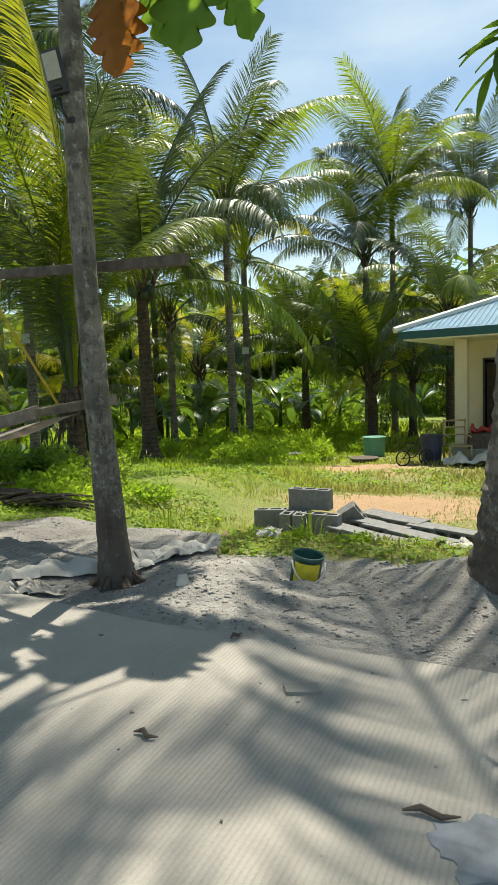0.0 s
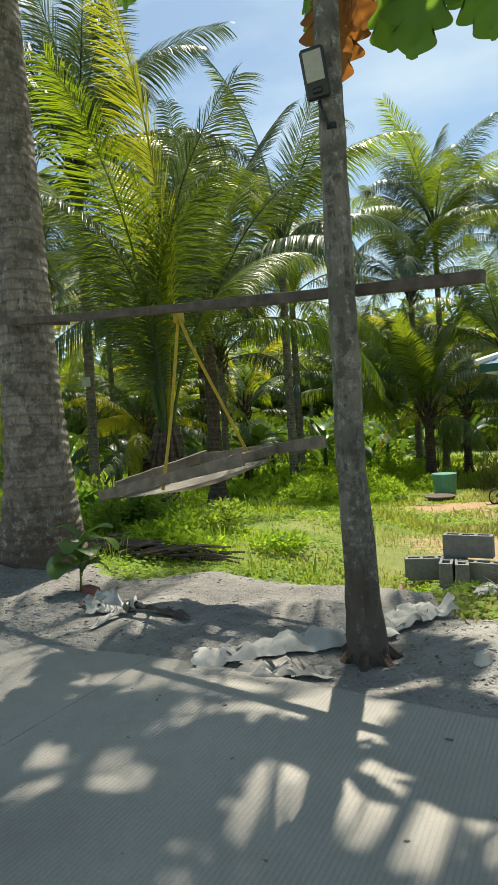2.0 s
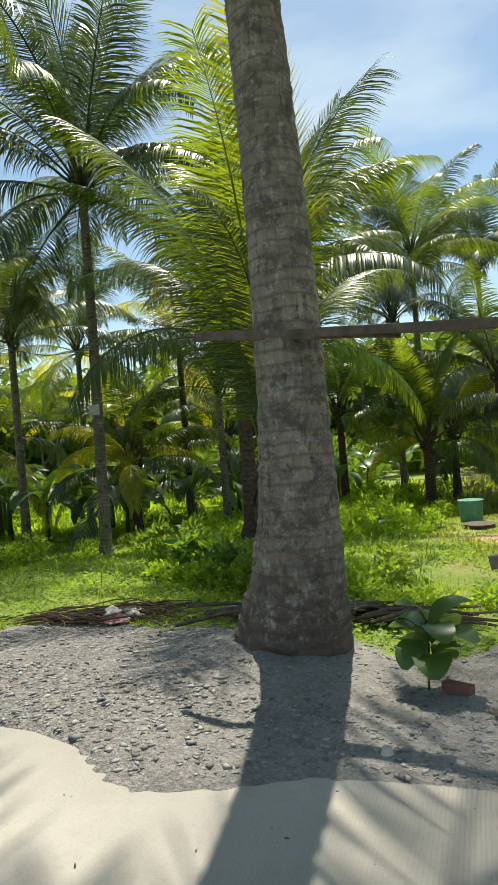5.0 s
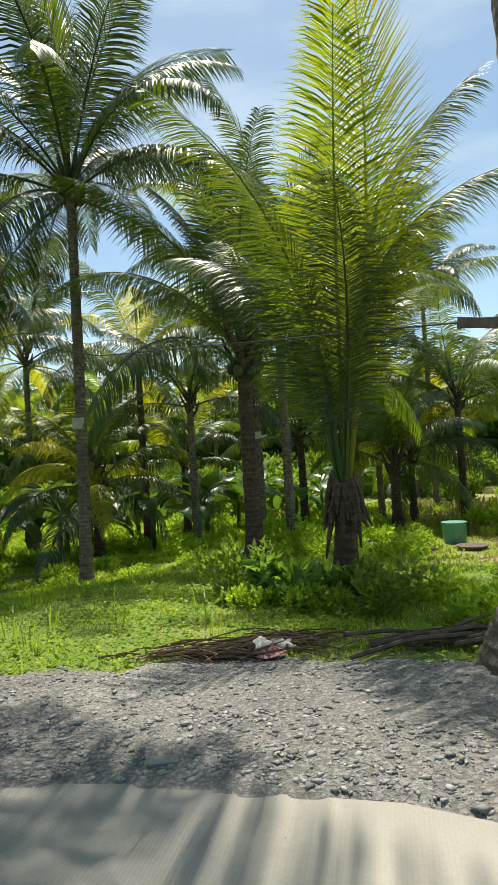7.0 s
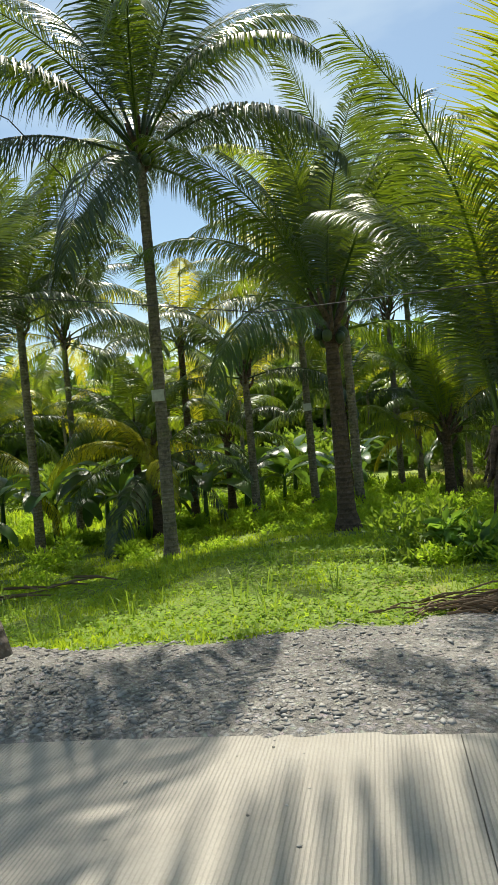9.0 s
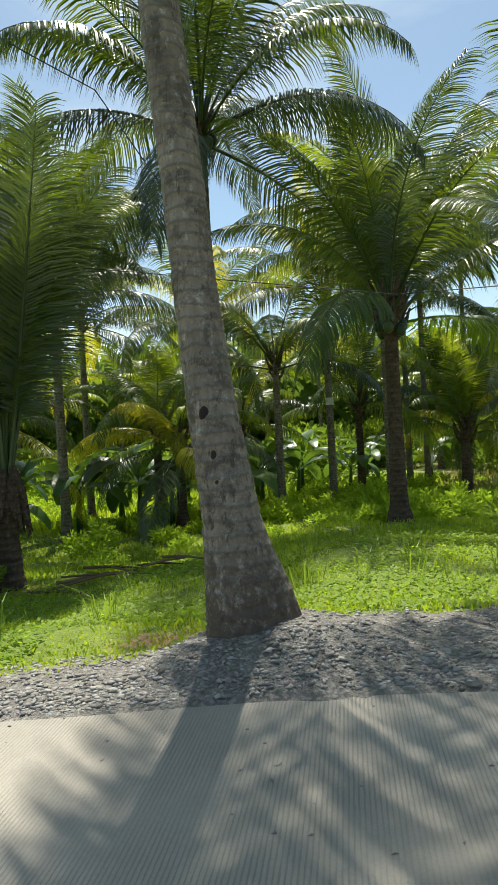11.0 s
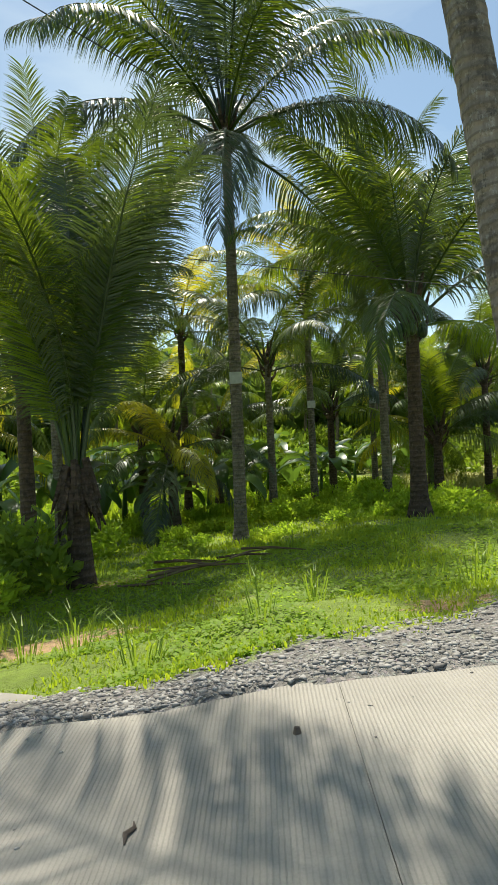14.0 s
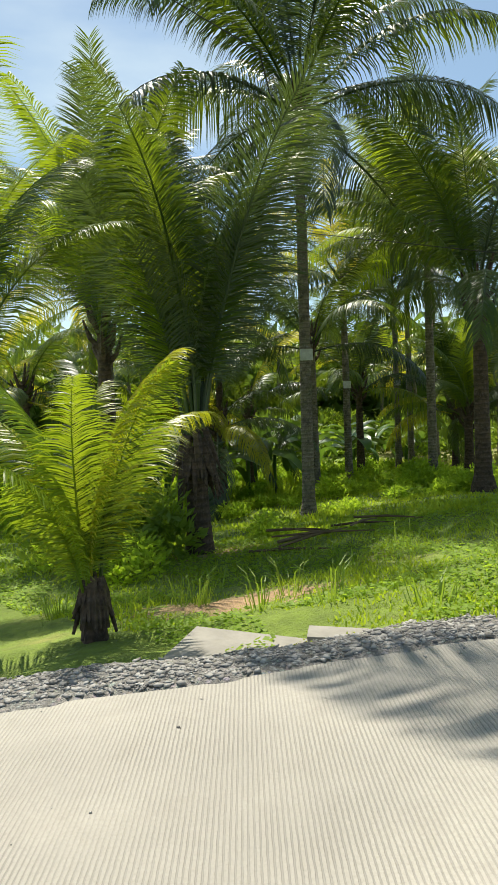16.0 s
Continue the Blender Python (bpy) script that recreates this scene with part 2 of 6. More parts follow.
def ground_material():
    m = Mat("soil_and_grass", (0.2, 0.2, 0.1), 0.95)
    v = m.coord()
    dirt, clay, gravel = m.attr("dirt"), m.attr("clay"), m.attr("gravel")
    n1, n2, n3 = m.noise(1.1, 6, v), m.noise(9, 6, v, 0.65), m.noise(55, 4, v, 0.7)
    soil = m.ramp(n1, [(0.32, (0.20, 0.185, 0.17)), (0.66, (0.46, 0.43, 0.385))])
    soil = m.mix(m.math("MULTIPLY", m.ramp(n2, [(0.45, (0, 0, 0)), (0.7, (1, 1, 1))]), 0.5), soil, (0.11, 0.098, 0.085))
    vor = m.node("ShaderNodeTexVoronoi", Scale=34.0)
    warp = m.node("ShaderNodeTexNoise", Scale=14.0, Detail=4.0)
    m.link(v, warp.inputs["Vector"])
    m.link(m.mix(0.08, v, warp.outputs["Color"], "ADD"), vor.inputs["Vector"])
    stones = m.mix(m.ramp(vor.outputs["Distance"], [(0.15, (0, 0, 0)), (0.6, (1, 1, 1))]), m.mix(0.25, (0.38, 0.37, 0.355), vor.outputs["Color"], "SOFT_LIGHT"), (0.10, 0.095, 0.09))
    soil = m.mix(m.math("MULTIPLY", gravel, 0.6), soil, stones)
    soil = m.mix(m.math("MULTIPLY", m.ramp(n3, [(0.5, (0, 0, 0)), (0.75, (1, 1, 1))]), 0.45), soil, (0.46, 0.44, 0.41))
    turf = m.ramp(n1, [(0.3, (0.15, 0.22, 0.025)), (0.55, (0.23, 0.32, 0.04)), (0.72, (0.34, 0.34, 0.09))])
    turf = m.mix(m.math("MULTIPLY", m.ramp(n2, [(0.4, (0, 0, 0)), (0.7, (1, 1, 1))]), 0.55), turf, (0.085, 0.115, 0.025))
    turf = m.mix(m.math("MULTIPLY", m.ramp(n3, [(0.45, (0, 0, 0)), (0.7, (1, 1, 1))]), 0.4), turf, (0.2, 0.22, 0.08))
    earth = m.mix(n2, (0.42, 0.25, 0.13), (0.52, 0.36, 0.21))
    sep = m.t.nodes.new("ShaderNodeSeparateXYZ")
    m.link(v, sep.inputs[0])
    yard = m.ramp(m.math("ADD", m.math("MULTIPLY", m.math("ADD", sep.outputs[0], 5.5), 0.12), m.math("SUBTRACT", n1, 0.5)), [(0.15, (0, 0, 0)), (0.5, (0.7, 0.7, 0.7))])
    turf = m.mix(yard, turf, (0.30, 0.26, 0.11))
    edge = m.math("ADD", clay, m.math("MULTIPLY", m.math("SUBTRACT", n2, 0.5), 2.2))
    turf = m.mix(m.ramp(edge, [(0.4, (0, 0, 0)), (0.62, (1, 1, 1))]), turf, earth)
    edge = m.math("ADD", dirt, m.math("MULTIPLY", m.math("SUBTRACT", n2, 0.5), 0.9))
    m.base(m.mix(m.ramp(edge, [(0.4, (0, 0, 0)), (0.6, (1, 1, 1))]), turf, soil))
    h = m.math("ADD", m.math("ADD", n2, m.math("MULTIPLY", n3, 0.7)), m.math("MULTIPLY", m.math("SUBTRACT", 1.0, vor.outputs["Distance"]), m.math("MULTIPLY", gravel, 0.3)))
    m.bump(h, 1.0, 0.035)
    return m.m


def road_material():
    """Broomed concrete: grooves across the road, stains and dust."""
    m = Mat("grooved_concrete", (0.5, 0.47, 0.42), 0.9)
    v = m.coord()
    wav = m.node("ShaderNodeTexWave", Scale=19.0, Distortion=1.0, Detail=3.0)
    wav.bands_direction = "X"
    wav.inputs["Detail Scale"].default_value = 3.0
    askew = m.node("ShaderNodeMapping", Scale=(1, 0.35, 1), Rotation=(0, 0, radians(13.6)))
    m.link(v, askew.inputs[0])
    m.link(askew.outputs[0], wav.inputs["Vector"])
    n1, n2, n3 = m.noise(0.9, 6, v), m.noise(6, 6, v, 0.65), m.noise(90, 4, v, 0.75)
    tear = m.noise(30, 4, m.coord((1, 0.18, 1)), 0.7)
    col = m.ramp(n1, [(0.3, (0.30, 0.28, 0.245)), (0.7, (0.42, 0.39, 0.34))])
    col = m.mix(m.math("MULTIPLY", m.ramp(n2, [(0.5, (0, 0, 0)), (0.75, (1, 1, 1))]), 0.4), col, (0.29, 0.26, 0.22))
    sep = m.t.nodes.new("ShaderNodeSeparateXYZ")
    m.link(v, sep.inputs[0])
    along = m.math("MULTIPLY", sep.outputs[0], -0.1)
    worn = m.math("MULTIPLY", m.ramp(m.noise(1.6, 5, v), [(0.35, (0.3, 0.3, 0.3)), (0.6, (1, 1, 1))]), m.ramp(along, [(0.0, (0.5, 0.5, 0.5)), (0.35, (0.45, 0.45, 0.45)), (0.5, (0.12, 0.12, 0.12)), (0.68, (0.15, 0.15, 0.15)), (0.85, (1, 1, 1))]))
    groove = m.ramp(m.math("ADD", wav.outputs["Fac"], m.math("MULTIPLY", m.math("SUBTRACT", tear, 0.5), 0.7)), [(0.08, (1, 1, 1)), (0.38, (0, 0, 0))])
    line = m.math("MULTIPLY", groove, worn)
    col = m.mix(m.math("MULTIPLY", line, 0.48), col, (0.17, 0.16, 0.145))
    m.base(m.mix(m.math("MULTIPLY", m.ramp(n3, [(0.45, (0, 0, 0)), (0.7, (1, 1, 1))]), 0.3), col, (0.22, 0.20, 0.175)))
    m.bump(m.math("SUBTRACT", m.math("MULTIPLY", n3, 0.5), m.math("MULTIPLY", line, 1.0)), 0.6, 0.008)
    return m.m


M_GROUND = ground_material()
M_ROAD = road_material()
def stone_material():
    m = Mat("crushed_stone", (0.4, 0.38, 0.35), 0.9)
    c = m.ramp(m.island(), [(0.0, (0.08, 0.077, 0.075)), (0.4, (0.20, 0.195, 0.19)), (1.0, (0.42, 0.41, 0.39))])
    m.base(m.mix(m.math("MULTIPLY", m.noise(60, 3), 0.5), c, (0.3, 0.27, 0.24)))
    return m.m


M_STONE = stone_material()
M_BLOCK = plain("hollow_block_cement", (0.23, 0.225, 0.215), 0.95, vary=0.2, scale=20.0, bump=0.6, dist=0.004)
M_BRICK = plain("worn_brick", (0.26, 0.10, 0.08), 0.9, vary=0.3, scale=20.0)
M_SLAB = plain("pale_concrete", (0.30, 0.28, 0.245), 0.9, vary=0.2, scale=6.0)
M_WOOD_OLD = plain("weathered_wood", (0.22, 0.175, 0.13), 0.85, vary=0.45, scale=14.0, bump=0.5)
M_WOOD_DARK = plain("dark_weathered_wood", (0.12, 0.09, 0.07), 0.85, vary=0.45, scale=14.0, bump=0.5)
M_SHEET = plain("grey_plywood", (0.42, 0.38, 0.33), 0.8, vary=0.2, scale=5.0)
M_STRAP = plain("yellow_webbing", (0.52, 0.36, 0.03), 0.7, vary=0.15, scale=40.0)
M_BLACK = plain("black_plastic", (0.02, 0.02, 0.022), 0.4, vary=0.2, scale=30.0, bump=0.1)
M_LENS = plain("led_panel", (0.42, 0.40, 0.34), 0.25, vary=0.1, scale=60.0, bump=0.05)
M_CLOTH = plain("white_sack_cloth", (0.52, 0.495, 0.445), 0.85, vary=0.35, scale=5.0, bump=0.3)
M_PINK = plain("pink_cloth", (0.50, 0.25, 0.24), 0.85, vary=0.4, scale=9.0)
M_RED = plain("red_cloth", (0.42, 0.045, 0.035), 0.7, vary=0.3, scale=8.0)
M_CAN = plain("green_can", (0.03, 0.10, 0.08), 0.4, vary=0.3, scale=20.0, bump=0.1)
M_CAN_YELLOW = plain("yellow_can_label", (0.72, 0.60, 0.03), 0.45, vary=0.2, scale=20.0, bump=0.1)
M_WALL = plain("cream_house_paint", (0.62, 0.54, 0.40), 0.85, vary=0.08, scale=2.0, bump=0.1)
M_ROOF = plain("blue_roof_sheet", (0.28, 0.50, 0.66), 0.4, 0.0, vary=0.12, scale=1.5, bump=0.1)
M_FASCIA = plain("dark_teal_fascia", (0.015, 0.09, 0.10), 0.5, vary=0.1, scale=3.0, bump=0.1)
M_WHITE = plain("white_trim", (0.72, 0.72, 0.68), 0.6, vary=0.1, scale=4.0, bump=0.1)
M_GRILLE = plain("dark_steel", (0.03, 0.025, 0.022), 0.5, 0.4, vary=0.3, scale=10.0, bump=0.1)
M_BROWN = plain("dark_room_backing", (0.08, 0.045, 0.035), 0.8, vary=0.4, scale=6.0)
M_GREENTANK = plain("green_plastic_tub", (0.13, 0.32, 0.26), 0.45, vary=0.15, scale=6.0, bump=0.1)
M_BLUEBLACK = plain("navy_plastic", (0.02, 0.03, 0.07), 0.5, vary=0.3, scale=6.0, bump=0.2)
M_BAMBOO = plain("bamboo_chair", (0.42, 0.30, 0.14), 0.6, vary=0.25, scale=10.0)
M_TAG = plain("white_tree_tag", (0.5, 0.5, 0.47), 0.7, vary=0.2, scale=10.0, bump=0.1)
M_RUBBER = plain("tyre_rubber", (0.02, 0.02, 0.02), 0.8, vary=0.2, scale=10.0, bump=0.1)
M_WIRE = plain("cable", (0.03, 0.03, 0.03), 0.6, vary=0.1, scale=10.0, bump=0)


# ---- mesh helpers ----
def obj(name, bm, material, parent=None, label="", smooth=False):
    me = bpy.data.meshes.new(name)
    bm.to_mesh(me)
    bm.free()
    if smooth:
        me.polygons.foreach_set("use_smooth", [True] * len(me.polygons))
    me.materials.append(material)
    ob = new(name, me)
    if parent:
        ob.parent = parent
    if label:
        ob["label"] = label
    return ob


def part(name, bm, material, parent, label="", smooth=False):
    return obj(name, bm, material, parent, label, smooth)


def thing(name, at, label, category, group="", turn=0.0):
    e = new(name)
    e.empty_display_size = 0.1
    e.matrix_world = pose(*at, 0, 0, turn)
    return tagged(e, label, category, group)


def mesh_np(name, verts, faces, material, smooth=False, counts=None):
    """A mesh from arrays: faces all of one size, or a flat list with counts."""
    me = bpy.data.meshes.new(name)
    me.vertices.add(len(verts))
    me.vertices.foreach_set("co", np.asarray(verts, np.float32).ravel())
    if counts is None:
        counts = np.full(len(faces), faces.shape[1])
        faces = faces.ravel()
    me.loops.add(len(faces))
    me.loops.foreach_set("vertex_index", np.asarray(faces, np.int32))
    me.polygons.add(len(counts))
    me.polygons.foreach_set("loop_start", np.r_[0, np.cumsum(counts)[:-1]].astype(np.int32))
    me.polygons.foreach_set("loop_total", counts.astype(np.int32))
    me.update(calc_edges=True)
    me.validate()
    if smooth:
        me.polygons.foreach_set("use_smooth", [True] * len(me.polygons))
    me.materials.append(material)
    return me


def box(bm, size, at=(0, 0, 0), turn=(0, 0, 0), bevel=0.0):
    sx, sy, sz = (s / 2 for s in size)
    m = pose(*at, *turn)
    r = bmesh.ops.create_cube(bm, size=1.0, matrix=m @ Matrix.Diagonal((*size, 1)))
    if bevel:
        es = list({e for v in r["verts"] for e in v.link_edges})
        bmesh.ops.bevel(bm, geom=es, offset=bevel, segments=1, affect="EDGES")
    return r


def tube(bm, pts, radii, sides=10, cap=True, wobble=0.0, rng=None, lobes=None):
    """A tapered tube along points."""
    rings = []
    pts = [Vector(p) for p in pts]
    for n, p in enumerate(pts):
        d = (pts[min(n + 1, len(pts) - 1)] - pts[max(n - 1, 0)]).normalized()
        u = d.orthogonal().normalized() if n == 0 else (u - d * u.dot(d)).normalized()
        w = d.cross(u)
        ring = []
        for k in range(sides):
            a = 2 * math.pi * k / sides
            r = radii[n] * (1 + (rng.uniform(-wobble, wobble) if wobble else 0))
            if lobes:
                r *= 1 + lobes(n / (len(pts) - 1), a)
            ring.append(bm.verts.new(p + u * math.cos(a) * r + w * math.sin(a) * r))
        rings.append(ring)
    for a, b in zip(rings, rings[1:]):
        for k in range(sides):
            bm.faces.new((a[k], a[(k + 1) % sides], b[(k + 1) % sides], b[k]))
    if cap:
        bm.faces.new(rings[0][::-1])
        bm.faces.new(rings[-1])
    return rings


def interp(x, xs, ys):
    """A smooth curve through the given values."""
    if x <= xs[0]:
        return ys[0]
    for a in range(len(xs) - 1):
        if x <= xs[a + 1]:
            u = (x - xs[a]) / (xs[a + 1] - xs[a])
            u = u * u * (3 - 2 * u)
            return ys[a] + (ys[a + 1] - ys[a]) * u
    return ys[-1]


# ---- the lie of the land ----
def road_z(x):
    return interp(x, (-30, -18, -15, -13.2, -12.2, -9.5, -6, -4.5), (-0.8, -0.42, -0.18, -0.1, 0, 0.06, 0.06, 0))


def road_edge(x):
    return interp(x, (-20, -15.3, -13.5, -12, -10, -7, -6.1, -5.35, -4.7, -3, -1, 1.5), (2.3, 2.56, 2.68, 2.68, 2.76, 2.74, 2.62, 2.3, 2.52, 2.53, 2.3, 2.2))


def turf_edge(x):
    return interp(x, (-17, -15, -13, -11.5, -10.8, -9.8, -8.4, -7.2, -6, -5, -4.4, -3, -2.3, -1.6, 1.5), (3.4, 3.3, 3.1, 3.3, 3.7, 4.2, 4.5, 5.0, 4.7, 4.3, 4.1, 5.1, 5.2, 3.6, 3.8))


def land(x, y):
    r = road_z(x)
    far = min(1, max(0, (y - 5) / 8))
    side = interp(x, (-14.8, -11.5, -3), (0.2, 0, 0)) * interp(y, (2.75, 3.5), (0, 1))
    side += interp(x, (-12.5, -9), (0.33, 0)) * interp(y, (4, 7, 14, 20), (0, 0.8, 1, 0.2))
    yard = 0.36 * interp(x, (-4, -2.4), (0, 1)) * interp(y, (4.1, 5.1, 9, 13), (0, 1, 0.7, 0))
    z = r * (1 - far) - side - yard - interp(y, (2.9, 4, 5, 7.5, 12.5, 15, 22, 28), (0, 0.1, 0.2, 0.3, 0.8, 1.12, 1.6, 1.7))
    return z


def mounds(x, y):
    """Spoil heaped round the trunks beside the road."""
    z = 0.0
    for cx, cy, r, h in ((-5.2, 4.0, 0.95, 0.13), (-10.4, 3.5, 0.85, 0.20), (-2.0, 2.85, 0.6, -0.08), (0.15, 3.2, 0.8, 0.14), (-1.02, 3.3, 0.45, -0.10)):
        d = math.hypot(x - cx, y - cy) / r
        if d < 1:
            z += h * (1 - d * d) ** 2
    return z


def ground_at(x, y):
    e = road_edge(x) + 0.07 * noise.noise((x * 1.7, 0.3, 5.1)) + 0.035 * noise.noise((x * 9, 0.3, 1.1))
    k = min(1, max(0, (y - e + 0.14) / 0.14))
    q = min(1, max(0.15, (y - e) / 0.35))
    lump = q * (0.028 * noise.noise((x * 2.3, y * 2.3, 0)) + 0.02 * noise.noise((x * 7, y * 7, 3)) + (0.014 * abs(noise.noise((x * 17, y * 17, 8))) if y < 6 else 0))
    z = land(x, max(y, e)) + mounds(x, y) + lump + 0.006 + 0.016 * q
    if y > 6:
        z += 0.06 * noise.noise((x * 0.35, y * 0.35, 9))
    return (road_z(x) - 0.09) * (1 - k) + z * k


def axis(*runs):
    out = []
    for a, b, step in runs:
        n = max(1, round((b - a) / step))
        out += [a + (b - a) * k / n for k in range(n)]
    return out + [runs[-1][1]]


def ellipse(x, y, cx, cy, rx, ry):
    return max(0.0, 1.0 - math.hypot((x - cx) / rx, (y - cy) / ry))


def build_ground():
    xs = axis((-600, -80, 60), (-80, -30, 5), (-30, -18, 0.6), (-18, 3, 0.07), (3, 20, 1.0), (20, 80, 6), (80, 600, 60))
    ys = axis((-600, -60, 60), (-60, -6, 6), (-6, 2.0, 1.0), (2.0, 5.6, 0.06), (5.6, 9, 0.2), (9, 30, 0.7), (30, 80, 5), (80, 900, 80))
    verts, dirt, clay, gravel = [], [], [], []
    for y in ys:
        for x in xs:
            near = -31 < x < 21 and -7 < y < 31
            verts.append((x, y, ground_at(x, y) if near else land(min(max(x, -30), 20), y) + (-0.09 if y < 2 else 0.02)))
            g = turf_edge(x) + 0.25 * noise.noise((x * 1.3, 2.2, 0.0))
            dirt.append(min(1, max(0, 0.5 - (y - g) / 0.35)) if y > -6 else 0.0)
            c = max(ellipse(x, y, -1.2, 7.9, 2.2, 1.3), ellipse(x, y, -2.6, 12.4, 2.4, 1.6), 0.8 * ellipse(x, y, -14.3, 5.4, 1.6, 0.7), 0.7 * ellipse(x, y, -11.2, 3.9, 0.5, 0.3), 0.6 * ellipse(x, y, -14.4, 9.0, 1.6, 1.2))
            clay.append(min(1, c * 1.25))
            gravel.append(interp(x, (-14, -6.5, -4.5, -3, 0), (1, 1, 0.45, 0.15, 0.1)))
    nx = len(xs)
    faces = np.array([(j * nx + i, j * nx + i + 1, (j + 1) * nx + i + 1, (j + 1) * nx + i) for j in range(len(ys) - 1) for i in range(nx - 1)])
    me = mesh_np("ground", np.array(verts), faces, M_GROUND, smooth=True)
    for name, values in (("dirt", dirt), ("clay", clay), ("gravel", gravel)):
        a = me.attributes.new(name, "FLOAT", "POINT")
        a.data.foreach_set("value", values)
    return tagged(new("ground", me), "dry soil and gravel verge with green turf behind it", "ground", kind="structure")


JOINTS = (-28.8, -24.65, -20.5, -16.35, -12.19, -7.98, -3.02, 1.15, 5.3, 9.5)


SKEW = 0.085  # the joints and grooves run a little askew to the road


def build_road():
    road = tagged(new("road"), "pale broomed concrete road in long slabs with cut joints", "road", kind="structure")
    for n in range(len(JOINTS) - 1):
        a, b = JOINTS[n] + 0.0015, JOINTS[n + 1] - 0.0015
        verts, faces = [], []
        cols = [a + (b - a) * k / 16 for k in range(17)]
        for x in cols:
            e = road_edge(x) + (0.02 if n % 2 else 0)
            for y in (e, e - 0.012, -1.2, -4.0):
                verts.append((x + SKEW * (y - 2.6), y, road_z(x) - (0.012 if y == e else 0)))
            verts.append((x + SKEW * (e - 2.6), e, road_z(x) - 0.14))
            verts.append((x - SKEW * 6.6, -4.0, road_z(x) - 0.14))
        for k in range(16):
            p, q = k * 6, (k + 1) * 6
            for u, w in ((4, 0), (0, 1), (1, 2), (2, 3), (3, 5), (5, 4)):
                faces.append((p + u, q + u, q + w, p + w))
        bmf = [tuple(f) for f in faces]
        me = bpy.data.meshes.new("slab")
        me.from_pydata(verts, [], bmf + [(0, 4, 5, 3, 2, 1), tuple(96 + v for v in (1, 2, 3, 5, 4, 0))])
        me.update()
        me.materials.append(M_ROAD)
        s = new("slab", me)
        s.parent = road
    return road


build_ground()
build_road()


# ---- palms ----
def frond_mesh(name, length, e0, e1, pairs, seed, material, segments=2, leaflet=0.95, droop=0.5, width=0.04, gaps=0.05, bend=1.35, bare=0.17):
    """One feather leaf along +x: an arching midrib with two rows of hanging leaflets."""
    rng = random.Random(seed)
    steps = 14
    p, pts, tans = Vector((0, 0, 0)), [], []
    side = rng.uniform(-0.12, 0.12)
    for k in range(steps + 1):
        s = k / steps
        e = radians(e0 + (e1 - e0) * s ** bend)
        t = Vector((math.cos(e), side * s, math.sin(e))).normalized()
        pts.append(p.copy())
        tans.append(t)
        p += t * (length / steps)
    bm = bmesh.new()
    tube(bm, pts, [max(0.004, 0.032 * (1 - 0.93 * k / steps) * length / 4.5) for k in range(steps + 1)], 5)
    bm.verts.index_update()
    flat, counts = [], []
    for f in bm.faces:
        flat += [v.index for v in f.verts]
        counts.append(len(f.verts))
    verts = [tuple(v.co) for v in bm.verts]
    bm.free()
    down = Vector((0, 0, -1))
    for n in range(pairs):
        s = bare + (1 - bare) * (n + 0.5) / pairs
        f = s * steps
        k = min(int(f), steps - 1)
        u = f - k
        q, t = pts[k].lerp(pts[k + 1], u), tans[k].lerp(tans[k + 1], u).normalized()
        b = Vector((0, 1, 0)) - t * t.y
        b.normalize()
        nn = t.cross(b) * -1
        prof = min(1.0, 0.45 + 2.6 * (s - bare)) * (1 - max(0, s - 0.55) / 0.45 * 0.62)
        for sg in (-1, 1):
            if rng.random() < gaps:
                continue
            ll = leaflet * length / 4.5 * prof * rng.uniform(0.88, 1.08)
            phi = radians(13 + 40 * s + rng.uniform(-6, 6))
            d0 = (b * sg * math.cos(phi) + t * math.sin(phi) + nn * 0.22).normalized()
            w = width * (0.7 + 0.5 * prof) * length / 4.5
            a = q.copy()
            wid = (t - d0 * t.dot(d0)).normalized()
            wid = (wid + nn * rng.uniform(-0.5, 0.3)).normalized()
            base = len(verts)
            d = d0.copy()
            dr = droop * rng.uniform(0.7, 1.35)
            for j in range(segments + 1):
                sj = j / segments
                ww = w * (0.55, 1.0, 0.75, 0.4)[j] / 2 if segments == 3 else w * (0.6, 1.0, 0.0)[j] / 2
                if j == segments:
                    verts.append(tuple(a))
                else:
                    verts.append(tuple(a + wid * ww))
                    verts.append(tuple(a - wid * ww))
                a = a + d * (ll / segments)
                d = (d + down * dr * (0.55 + 0.6 * sj)).normalized()
            for j in range(segments - 1):
                o = base + 2 * j
                flat += [o, o + 1, o + 3, o + 2]
                counts.append(4)
            o = base + 2 * (segments - 1)
            flat += [o, o + 1, o + 2]
            counts.append(3)
    return mesh_np(name, np.array(verts), np.array(flat), material, counts=np.array(counts))


FROND_SHAPES = ((84, 46, 0.24), (74, 2, 0.6), (60, -34, 0.95), (42, -58, 1.3), (18, -74, 1.5), (-15, -84, 1.5), (88, 60, 0.2), (88, 28, 0.45), (85, -8, 0.8))
FRONDS = {}


def frond_data(shape, variant, material, fine):
    key = (shape, variant, material.name, fine)
    if key not in FRONDS:
        e0, e1, droop = FROND_SHAPES[shape]
        tall = shape >= 6
        pairs, seg = ((170, 3), (112, 3), (46, 2))[fine]
        FRONDS[key] = frond_mesh("frond", 4.5, e0, e1, pairs, 31 * shape + 7 * variant + 1, material, seg, 1.0, droop, (0.014, 0.024, 0.055)[fine], (0.03, 0.05, 0.08)[fine], 1.9 if tall else 1.35, 0.25 if tall else 0.17)
    return FRONDS[key]


TRUNKS = {}


